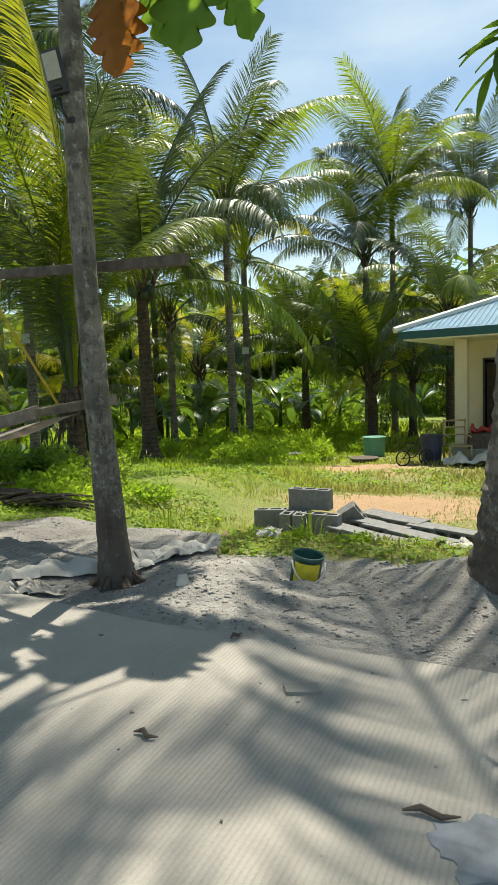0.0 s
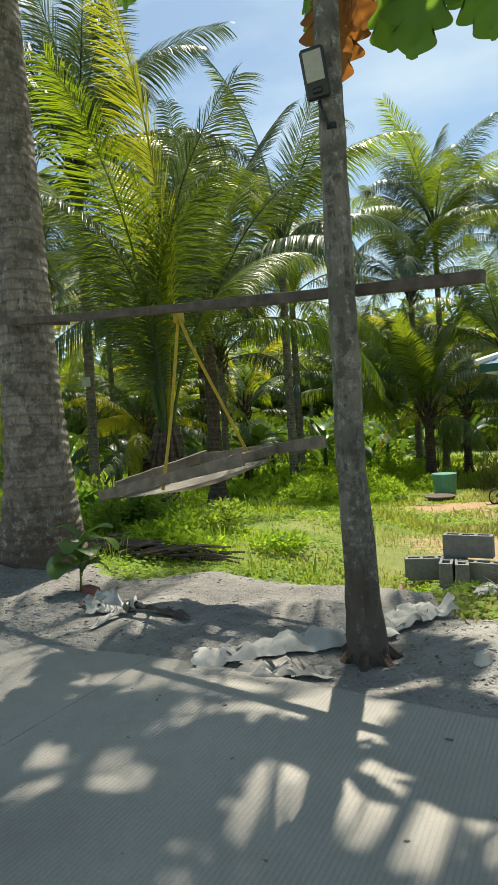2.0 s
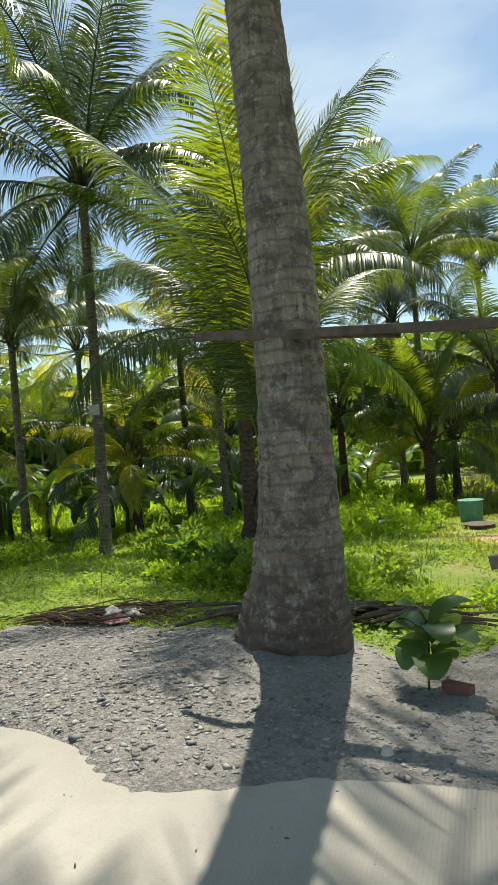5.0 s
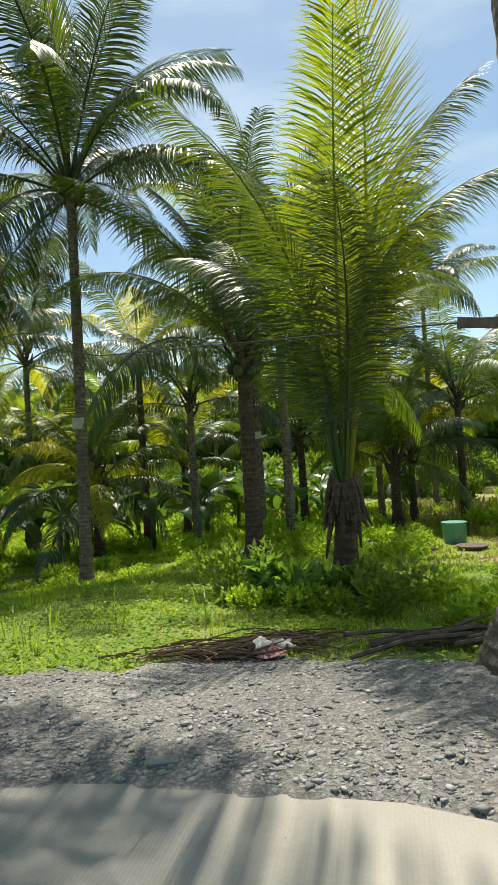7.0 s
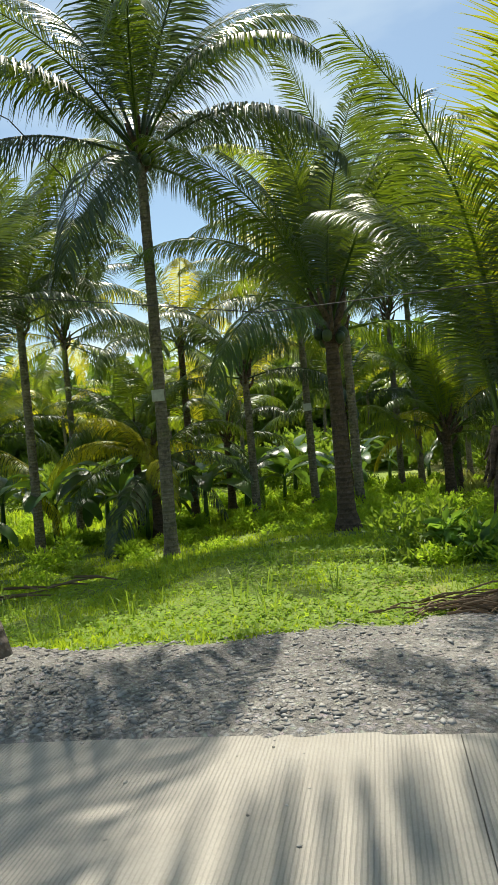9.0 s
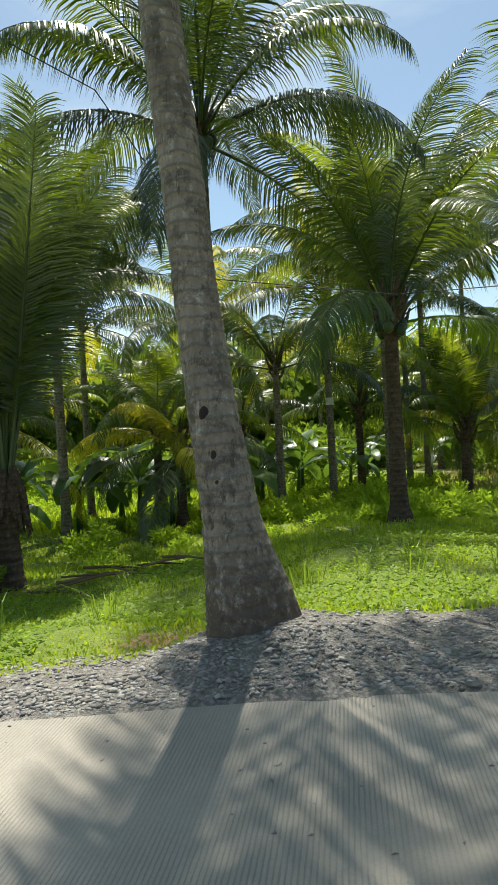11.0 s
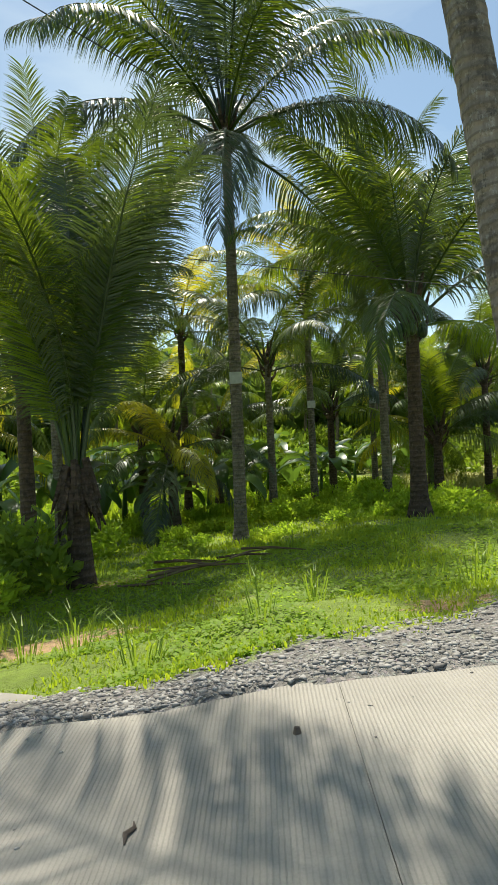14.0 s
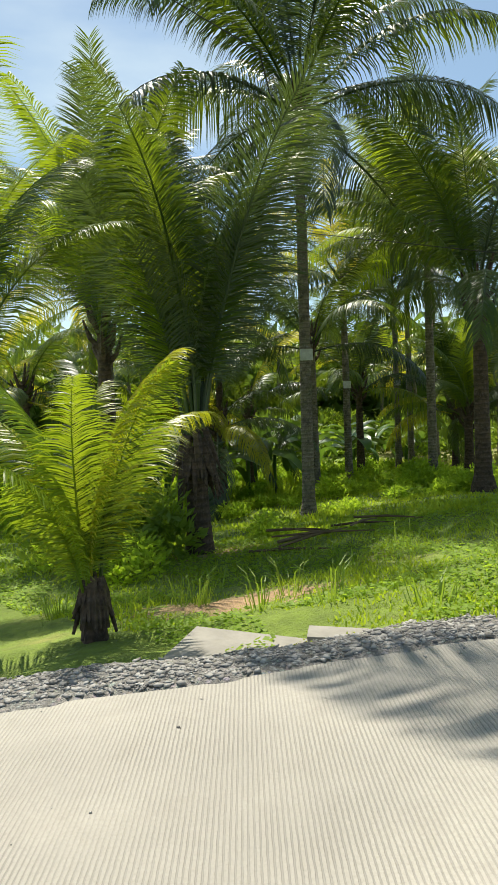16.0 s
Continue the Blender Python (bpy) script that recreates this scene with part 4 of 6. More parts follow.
def far_woods():
    """The grove goes on to the horizon: crowns, stems and thicket in one mesh."""
    rng = np.random.default_rng(5)
    tris = []
    for n in range(300):
        y = rng.uniform(58, 100)
        x = rng.uniform(-10 - y * 0.95, 5 + y * 0.5)
        h = rng.uniform(5.5, 11)
        z0 = land(0, y)
        tris += [((x - 0.16, y, z0), (x + 0.16, y, z0), (x, y, z0 + h))]
        for k in range(14):
            az, e, ln = k * 2.4 + n, rng.uniform(-0.7, 1.2), rng.uniform(3.4, 4.8)
            p = np.array((x, y, z0 + h))
            for j in range(6):
                d = np.array((math.cos(az) * math.cos(e), math.sin(az) * math.cos(e), math.sin(e)))
                q = p + d * ln / 6
                side = np.cross(d, (0, 0, 1.0)) * 0.7 * (1 - j / 8)
                for sg in (-1, 1):
                    tris.append((tuple(p), tuple(q), tuple((p + q) / 2 + side * sg - (0, 0, 0.45))))
                p, e = q, e - 0.3
    for n in range(60000):
        y = rng.uniform(52, 75)
        c = np.array((rng.uniform(-10 - y * 0.95, 5 + y * 0.5), y, land(0, y) + rng.uniform(0, 12.5) * rng.uniform(0.3, 1)))
        tris.append(tuple(tuple(c + rng.normal(size=3) * 0.55) for _ in range(3)))
    v = np.array(tris).reshape(-1, 3)
    me = mesh_np("far_woods", v, np.arange(len(v)).reshape(-1, 3), M_WOODS)
    tagged(new("far_woods", me), "distant palms and thicket closing the view", "trees", kind="stuff")


far_woods()


def grass():
    """Turf: short blades, denser and finer near the road, with taller tufts along the edge."""
    rng = np.random.default_rng(3)
    vs, fs = [], []
    total = 0

    def sow(count, y0, y1, h0, h1, w, wide, tuft=False):
        nonlocal total
        y = y0 + (y1 - y0) * rng.random(count) ** 1.25
        lo, hi = -11 - 0.62 * y - 1.5, 0.9 + 0.12 * y
        x = lo + (hi - lo) * rng.random(count)
        keep = np.array([b > turf_edge(a) + 0.12 * math.sin(a * 5) + 0.08 * math.sin(a * 17 + 1) and ellipse(a, b, -1.2, 7.9, 2.0, 1.2) < 0.75 * rng.random() and ellipse(a, b, -2.6, 12.4, 2.2, 1.5) < 0.7 * rng.random() and ellipse(a, b, -14.3, 5.4, 1.3, 0.55) < 0.3 and ellipse(a, b, -14.55, 4.0, 0.75, 0.45) <= 0 for a, b in zip(x, y)])
        x, y = x[keep], y[keep]
        patch = np.array([noise.noise((a * 0.8, b * 0.8, 4)) for a, b in zip(x, y)])
        keep = rng.random(len(x)) < np.clip(0.75 + patch * 1.2, 0.12, 1)
        x, y, patch = x[keep], y[keep], patch[keep]
        z = np.array([ground_at(a, b) for a, b in zip(x, y)]) - 0.01
        h = rng.uniform(h0, h1, len(x)) * np.clip(1 + patch, 0.5, 1.7)
        a = rng.uniform(0, 6.283, len(x))
        lean = rng.uniform(0.1, 0.8, len(x)) * h
        b = rng.uniform(0, 6.283, len(x))
        base = np.stack([x, y, z], 1)
        sd = np.stack([np.cos(a), np.sin(a), 0 * a], 1) * (w * rng.uniform(0.7, 1.4, len(x)))[:, None]
        tip = base + np.stack([np.cos(b) * lean, np.sin(b) * lean, h], 1)
        mid = base * 0.5 + tip * 0.5 + np.stack([0 * h, 0 * h, h * 0.18], 1)
        v = np.stack([base - sd, base + sd, mid + sd * wide, mid - sd * wide, tip], 1).reshape(-1, 3)
        k = np.arange(len(x)) * 5 + total
        total += len(x) * 5
        vs.append(v)
        fs.append(np.concatenate([np.stack([k, k + 1, k + 2], 1), np.stack([k, k + 2, k + 3], 1), np.stack([k + 3, k + 2, k + 4], 1)]))

    sow(90000, 2.9, 10, 0.02, 0.06, 0.004, 1.5)
    sow(60000, 9, 22, 0.04, 0.11, 0.009, 1.4)
    sow(16000, 20, 34, 0.15, 0.4, 0.03, 1.2)
    me = mesh_np("grass", np.concatenate(vs), np.concatenate(fs), M_GRASS)
    tagged(new("grass", me), "short green turf with thin patches", "grass", kind="stuff")


grass()


def tall_grass():
    rng = random.Random(8)
    verts, faces = [], []
    spots = [(-14.7, 5.6, 18), (-13.9, 5.2, 10), (-11.9, 5.0, 14), (-12.4, 4.1, 12), (-13.2, 3.7, 14), (-3.5, 4.9, 8), (-16.6, 5.2, 20), (-16.0, 5.7, 20), (-12.7, 8.8, 8), (-10.7, 4.6, 6), (-5.0, 4.9, 8), (-1.35, 4.5, 12), (-14.2, 4.75, 14), (-13.7, 4.4, 12)]
    spots += [(rng.uniform(-16, -3), rng.uniform(5, 11), rng.choice((3, 4, 6))) for _ in range(70)]
    for x, y, n in spots:
        for k in range(n * 2):
            a, h, r = rng.uniform(0, 6.28), rng.uniform(0.15, 0.42), rng.uniform(0, 0.16)
            p = Vector((x + math.cos(a) * r, y + math.sin(a) * r, 0))
            p.z = ground_at(p.x, p.y) - 0.02
            d = Vector((math.cos(a), math.sin(a), 0)) * h * rng.uniform(0.3, 0.8)
            s = Vector((-math.sin(a), math.cos(a), 0)) * 0.005
            b = len(verts)
            verts += [p - s, p + s, p + d * 0.4 + Vector((0, 0, h * 0.7)) + s, p + d * 0.4 + Vector((0, 0, h * 0.7)) - s, p + d + Vector((0, 0, h * 0.85))]
            faces += [(b, b + 1, b + 2, b + 3), (b + 3, b + 2, b + 4)]
    me = bpy.data.meshes.new("tall_grass")
    me.from_pydata([tuple(v) for v in verts], [], faces)
    me.materials.append(M_WEED)
    tagged(new("tall_grass", me), "taller grass tufts along the verge", "grass", kind="stuff")


tall_grass()


def pebbles():
    """Loose crushed stone on the verge."""
    rng = np.random.default_rng(12)
    octa = np.array([(1, 0, 0), (0, 1, 0), (-1, 0, 0), (0, -1, 0), (0, 0, 1), (0, 0, -1)], float)
    tri = np.array([(0, 1, 4), (1, 2, 4), (2, 3, 4), (3, 0, 4), (1, 0, 5), (2, 1, 5), (3, 2, 5), (0, 3, 5)])
    vs, fs, n = [], [], 0
    while n < 42000:
        x = rng.uniform(-16.5, 0.8)
        if rng.random() > interp(x, (-10, -6, -4.5, -3, 0), (1, 0.9, 0.8, 0.8, 0.8)):
            continue
        e, g = road_edge(x), turf_edge(x)
        if noise.noise((x * 1.1, n * 0.0, 2.0)) + 0.3 < rng.random() * 0.9 and rng.random() < 0.35:
            continue
        onroad = rng.random() < 0.006
        y = rng.uniform(e - 1.2, e) if onroad else rng.uniform(e + 0.03, g + 0.25) if rng.random() < 0.6 else e + 0.03 + (g - e) * 0.4 * rng.random()
        r = (0.003 + 0.008 * rng.random() ** 2) if onroad else (0.004 + 0.022 * rng.random() ** 3.5) * interp(x, (-6, -3), (1, 0.55))
        z = road_z(x) + r * 0.3 if onroad else ground_at(x, y) + r * 0.05
        v = octa * rng.uniform(0.35, 1.3, (6, 3)) * (r * 1.5, r, r * 0.5) + rng.uniform(-0.25, 0.25, (6, 3)) * (r, r, r * 0.3)
        a = rng.uniform(0, 6.28)
        m = np.array([(math.cos(a), -math.sin(a), 0), (math.sin(a), math.cos(a), 0), (0, 0, 1)])
        vs.append(v @ m.T + (x, y, z))
        fs.append(tri + n * 6)
        n += 1
    me = mesh_np("gravel", np.concatenate(vs), np.concatenate(fs), M_STONE)
    tagged(new("gravel", me), "loose grey crushed stone on the verge", "gravel", kind="stuff")


pebbles()


def ground_cover():
    """Small round-leaved creepers among the turf."""
    rng = np.random.default_rng(21)
    n = 110000
    y = 3.2 + 9 * rng.random(n) ** 1.3
    x = -11 - 0.62 * y - 1.5 + (11.9 + 0.74 * y + 1.5) * rng.random(n)
    keep = []
    for a, b in zip(x, y):
        d = noise.noise((a * 0.9, b * 0.9, 11))
        keep.append(b > turf_edge(a) + 0.1 * math.sin(a * 5) and d > -0.12 and ellipse(a, b, -1.2, 7.9, 2.2, 1.3) <= 0 and ellipse(a, b, -14.3, 5.4, 1.5, 0.65) <= 0)
    keep = np.array(keep)
    x, y = x[keep], y[keep]
    z = np.array([ground_at(a, b) for a, b in zip(x, y)]) + rng.uniform(0.01, 0.09, len(x)) * rng.random(len(x))
    c = np.stack([x, y, z], 1)
    a = rng.uniform(0, 6.283, len(x))
    r = rng.uniform(0.010, 0.028, len(x))[:, None] * (1 + (y[:, None] - 3) * 0.06)
    u = np.stack([np.cos(a), np.sin(a), rng.uniform(-0.4, 0.5, len(x))], 1) * r
    w = np.stack([-np.sin(a), np.cos(a), rng.uniform(-0.4, 0.4, len(x))], 1) * r * 0.7
    v = np.stack([c - u, c + w, c + u, c - w], 1).reshape(-1, 3)
    f = np.arange(len(x) * 4).reshape(-1, 4)
    me = mesh_np("ground_cover", v, f, M_WEED_BRIGHT)
    tagged(new("ground_cover", me), "small bright leaves creeping through the turf", "weeds", kind="stuff")


ground_cover()


# ---- beside the road ----
def board(parent, name, a, b, w, h, material, label="", roll=0.0, sag=0.0, seed=1):
    """A rough sawn board from a to b, a little bowed and uneven."""
    rng = random.Random(seed)
    a, b = Vector(a), Vector(b)
    d = (b - a).normalized()
    s = d.cross(Vector((0, 0, 1))).normalized()
    u = s.cross(d)
    s, u = s * math.cos(roll) + u * math.sin(roll), u * math.cos(roll) - s * math.sin(roll)
    bm = bmesh.new()
    n, rings = 12, []
    for k in range(n + 1):
        t = k / n
        p = a.lerp(b, t) + Vector((0, 0, -sag * 4 * t * (1 - t)))
        ww, hh = w / 2 * rng.uniform(0.92, 1.05), h / 2 * rng.uniform(0.9, 1.08)
        c = 0.12
        rings.append([bm.verts.new(p + s * x * ww + u * z * hh) for x, z in ((-1, -1 + c), (-1 + c, -1), (1 - c, -1), (1, -1 + c), (1, 1 - c), (1 - c, 1), (-1 + c, 1), (-1, 1 - c))])
    for p, q in zip(rings, rings[1:]):
        for k in range(8):
            bm.faces.new((p[k], p[(k + 1) % 8], q[(k + 1) % 8], q[k]))
    bm.faces.new(rings[0][::-1])
    bm.faces.new(rings[-1])
    bmesh.ops.recalc_face_normals(bm, faces=bm.faces)
    return part(name, bm, material, parent, label) if parent else obj(name, bm, material)


def strand(parent, name, pts, r, material, label="", flat=1.0):
    bm = bmesh.new()
    tube(bm, pts, [r] * len(pts), 6)
    return part(name, bm, material, parent, label, True)


# breadfruit tree with the floodlight
def lobed_leaf(seed, length=0.55):
    """A deeply lobed leaf along -z, cupped and a little crumpled."""
    verts, faces = [], []
    nu, nv = 44, 4
    for k in range(nu + 1):
        s = k / nu
        body = math.sin(math.pi * min(1, 0.06 + 0.94 * s)) ** 0.55 * (1.05 - 0.35 * s)
        for j in range(-nv, nv + 1):
            v = abs(j) / nv
            lobe = 0.34 + 0.66 * abs(math.sin(math.pi * (5.0 * s + 0.2))) ** 0.55
            w = length * 0.42 * body * (v if v < 0.4 else 0.4 + (v - 0.4) / 0.6 * max(0.0, lobe - 0.4))
            x = math.copysign(w, j) if j else 0.0
            z = -length * s * 0.97 - 0.2 * length * v * v + 0.1 * length * v
            y = -0.14 * math.sin(s * 2.4) * length + 0.35 * abs(x) + 0.05 * length * noise.noise((x * 14, z * 14, seed * 3.1))
            verts.append((x, y, z))
    n = 2 * nv + 1
    for k in range(nu):
        for j in range(n - 1):
            o = k * n + j
            faces.append((o, o + 1, o + n + 1, o + n))
    return mesh_np("leaf", np.array(verts), np.array(faces), M_BROADLEAF, smooth=True)


LOBED = [lobed_leaf(k) for k in range(3)]
LOBED_BROWN = [m.copy() for m in LOBED]
for m in LOBED_BROWN:
    m.materials.clear()
    m.materials.append(M_BROWNLEAF)


def breadfruit():
    root = thing("breadfruit_tree", (-1.95, 2.92, -0.02), "slender breadfruit tree with mottled bark and large lobed leaves", "tree")
    pts = [(-0.08, 0.0, -0.35), (-0.09, 0, -0.06), (-0.10, 0.0, 0.25), (-0.11, -0.04, 0.9), (-0.085, -0.12, 1.7), (-0.09, -0.11, 2.4), (-0.09, -0.1, 3.2), (-0.12, 0.05, 4.3), (-0.05, 0.2, 5.6)]
    radii = [0.15, 0.108, 0.084, 0.071, 0.064, 0.061, 0.057, 0.05, 0.035]
    bm = bmesh.new()
    fine, fr = [], []
    rng = random.Random(4)
    for k in range(len(pts) - 1):
        for j in range(5):
            fine.append(Vector(pts[k]).lerp(Vector(pts[k + 1]), j / 5) + Vector((rng.uniform(-0.004, 0.004), rng.uniform(-0.004, 0.004), 0)))
            fr.append((radii[k] + (radii[k + 1] - radii[k]) * j / 5) * rng.uniform(0.97, 1.04))
    tube(bm, fine, fr, 18, wobble=0.04, rng=rng)
    part("trunk", bm, M_BARK_SMOOTH, root, "smooth grey bark with white and black blotches", True)
    for k in range(7):
        a = k * 0.9 + 0.3
        bm = bmesh.new()
        c = Vector((math.cos(a), math.sin(a), 0))
        o = Vector((-0.09, 0, 0))
        tube(bm, [o + c * 0.06 + Vector((0, 0, 0.02)), o + c * 0.14 - Vector((0, 0, 0.05)), o + c * rng.uniform(0.22, 0.34) + Vector((0, 0, -0.14))], [0.035, 0.028, 0.01], 6)
        part("root", bm, M_BARK_DARK, root)
    twig_ends = []
    for k in range(14):
        z = 3.9 + 0.12 * k
        base = Vector((-0.1, 0.1, z))
        end = Vector((rng.uniform(-1.5, 0.4), rng.uniform(0.6, 2.9), 0))
        end.z = 1.3 + 0.78 * (end.y + root.location.y) + rng.uniform(0.4, 1.1)
        bm = bmesh.new()
        tube(bm, [base, base.lerp(end, 0.4) + Vector((0, 0, 0.5)), end], [0.04, 0.025, 0.01], 6)
        part("branch", bm, M_BARK_SMOOTH, root)
        twig_ends += [end, base.lerp(end, 0.75) + Vector((0, 0, 0.2))]
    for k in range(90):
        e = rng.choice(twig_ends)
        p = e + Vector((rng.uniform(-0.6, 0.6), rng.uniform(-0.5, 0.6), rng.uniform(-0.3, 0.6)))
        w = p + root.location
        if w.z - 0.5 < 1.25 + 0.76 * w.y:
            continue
        # unseen crown cut by its shadow (u, v): two road patches and past the beam's end stay sunlit
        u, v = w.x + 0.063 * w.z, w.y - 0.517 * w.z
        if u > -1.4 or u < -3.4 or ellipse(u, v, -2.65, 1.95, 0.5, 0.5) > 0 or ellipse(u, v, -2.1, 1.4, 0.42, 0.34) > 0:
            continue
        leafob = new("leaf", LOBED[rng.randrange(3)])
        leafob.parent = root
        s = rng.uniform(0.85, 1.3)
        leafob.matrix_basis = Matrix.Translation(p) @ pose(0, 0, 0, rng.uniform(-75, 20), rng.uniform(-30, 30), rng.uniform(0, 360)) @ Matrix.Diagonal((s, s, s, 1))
    # the low leaves that hang beside the lamp
    for x, y, z, brown, rx, rz, s, v in ((-2.13, 3.42, 3.52, 1, 8, 12, 0.98, 0), (-1.98, 3.40, 3.6, 1, -6, -30, 0.85, 1), (-1.62, 3.42, 3.66, 0, 14, 25, 1.15, 2), (-1.45, 3.5, 3.62, 0, 20, -20, 1.0, 0), (-1.85, 3.6, 3.75, 0, 0, 5, 1.1, 2), (-2.3, 3.6, 3.85, 0, 10, -30, 1.1, 0)):
        leafob = new("leaf", (LOBED_BROWN if brown else LOBED)[v])
        leafob.parent = root
        leafob.matrix_basis = Matrix.Translation(Vector((x, y, z)) - root.location) @ pose(0, 0, 0, rx, (rz / 3), rz) @ Matrix.Diagonal((s, s, s, 1))
        if brown:
            leafob["label"] = "withered orange-brown leaf"
        strand(root, "leaf_stalk", [(Vector((x, y, z)) - root.location), (Vector((x, y, z + 0.25)) - root.location).lerp(Vector((-0.12, 0.1, 4.2)), 0.35), Vector((-0.12, 0.08, 4.15))], 0.007, M_BROADLEAF)
    return root


breadfruit()


def floodlight():
    root = thing("floodlight", (-2.06, 2.74, 2.43), "black solar floodlight on a short bent arm, fixed to the trunk", "lamp")
    tilt = pose(0, 0, 0, 14, -6, 8)
    m = Matrix.Translation((-0.02, -0.03, 0.26)) @ tilt

    def piece(name, size, at, mat, label="", bevel=0.008):
        bm = bmesh.new()
        box(bm, size, at, bevel=bevel)
        bm.transform(m)
        return part(name, bm, mat, root, label)

    piece("housing", (0.145, 0.03, 0.27), (0, 0, 0.02), M_BLACK, "", 0.014)
    piece("led_panel", (0.108, 0.008, 0.155), (0, -0.019, 0.055), M_LENS, "pale led panel", 0.002)
    piece("sensor", (0.06, 0.014, 0.03), (0, -0.021, -0.07), M_BLACK)
    strand(root, "arm", [(-0.01, -0.02, 0.13), (0.015, -0.03, 0.05), (0.035, 0.0, 0.0), (0.05, 0.05, 0.0)], 0.011, M_BLACK)
    bm = bmesh.new()
    box(bm, (0.06, 0.02, 0.035), (0.045, 0.02, 0.0), bevel=0.004)
    part("bracket", bm, M_BLACK, root)
    root.scale = (0.76, 0.76, 0.8)


floodlight()

# the beam nailed between the two trunks, and the bench hung from it
beam = thing("hanging_beam", (-3.3, 3.45, 1.82), "long weathered beam nailed across two trunks", "beam")


def rel(root, *pts):
    return [Vector(p) - root.location for p in pts]


a, b = rel(beam, (-4.75, 3.66, 2.0), (-1.42, 2.78, 1.67))
board(beam, "board", a, b, 0.045, 0.055, M_WOOD_DARK, "weathered brown board", sag=0.015, seed=1)
a, b = rel(beam, (-5.55, 3.84, 2.10), (-4.25, 3.585, 1.93))
board(beam, "batten", a, b, 0.03, 0.06, M_WOOD_DARK, "dark end batten", seed=2)

bench = thing("swing_bench", (-3.3, 3.5, 0.8), "hanging swing seat of weathered boards on yellow straps", "swing")
for name, p, q, w, h, mt, lab in (("front_rail", (-3.9, 3.35, 0.69), (-2.76, 3.165, 0.91), 0.035, 0.07, M_WOOD_OLD, "weathered grey rail"),
                                  ("back_rail", (-3.5, 3.95, 0.87), (-2.38, 3.52, 0.975), 0.035, 0.07, M_WOOD_OLD, ""),
                                  ("side_rail", (-3.82, 3.42, 0.74), (-3.38, 3.93, 0.90), 0.035, 0.07, M_WOOD_OLD, ""),
                                  ("side_rail", (-2.86, 3.22, 0.90), (-2.74, 3.62, 0.935), 0.035, 0.06, M_WOOD_OLD, "")):
    board(bench, name, *rel(bench, p, q), w, h, mt, lab, seed=len(p) + int(h * 100))
bm = bmesh.new()
quad = rel(bench, (-3.85, 3.42, 0.655), (-2.75, 3.24, 0.86), (-2.68, 3.6, 0.89), (-3.4, 3.9, 0.80))
grid = []
for j in range(9):
    for k in range(9):
        u, v = k / 8, j / 8
        p = quad[0].lerp(quad[1], u).lerp(quad[3].lerp(quad[2], u), v)
        p.z -= 0.07 * math.sin(math.pi * u) * math.sin(math.pi * min(1, v + 0.15))
        grid.append(bm.verts.new(p))
for j in range(8):
    for k in range(8):
        o = j * 9 + k
        bm.faces.new((grid[o], grid[o + 1], grid[o + 10], grid[o + 9]))
bmesh.ops.solidify(bm, geom=bm.faces[:], thickness=0.006)
part("sling", bm, M_SHEET, bench, "sagging grey canvas underside", True)
strap = [rel(bench, (-3.26, 3.44, 1.88), (-3.27, 3.44, 1.80), (-3.36, 3.43, 1.2), (-3.42, 3.36, 0.72)), rel(bench, (-3.3, 3.47, 1.87), (-3.12, 3.3, 1.62), (-3.02, 3.45, 1.28), (-2.93, 3.62, 0.93))]
for pts in strap:
    bm = bmesh.new()
    prev = None
    for p in pts:
        r = [bm.verts.new(p + Vector((dx, dy, 0))) for dx, dy in ((-0.010, 0.0), (0.010, 0.004), (0.010, 0.008), (-0.010, 0.004))]
        if prev:
            for k in range(4):
                bm.faces.new((prev[k], prev[(k + 1) % 4], r[(k + 1) % 4], r[k]))
        prev = r
    part("strap", bm, M_STRAP, bench, "yellow webbing strap")
bm = bmesh.new()
box(bm, (0.05, 0.07, 0.11), rel(bench, (-3.27, 3.45, 1.83))[0], (5, 0, -15), bevel=0.01)
part("knot", bm, M_STRAP, bench)

# the palm foot and the leafy branch at the start
road_palm(0.24, 3.12, [(0.2, 3.12, -0.3), (0.2, 3.1, 0.0), (0.2, 3.08, 0.3), (0.23, 3.05, 0.8), (0.27, 3.0, 1.8), (0.35, 3.0, 4.0), (0.62, 3.1, 7.7)], [0.46, 0.37, 0.29, 0.25, 0.23, 0.19, 0.14], 22, 8, "thick coconut palm with a dark root mound at its foot", flare)


def lance_leaf():
    verts, faces = [], []
    n = 6
    for k in range(n + 1):
        s = k / n
        w = 0.022 * math.sin(math.pi * min(1, 0.08 + 0.9 * s))
        for sg in (-1, 0, 1):
            verts.append((sg * w, 0.006 * abs(sg) - 0.05 * s * s, -0.2 * s))
    for k in range(n):
        for c in (0, 1):
            o = k * 3 + c
            faces.append((o, o + 1, o + 4, o + 3))
    return mesh_np("leaf", np.array(verts), np.array(faces), M_BROADLEAF, smooth=True)


LANCE = lance_leaf()


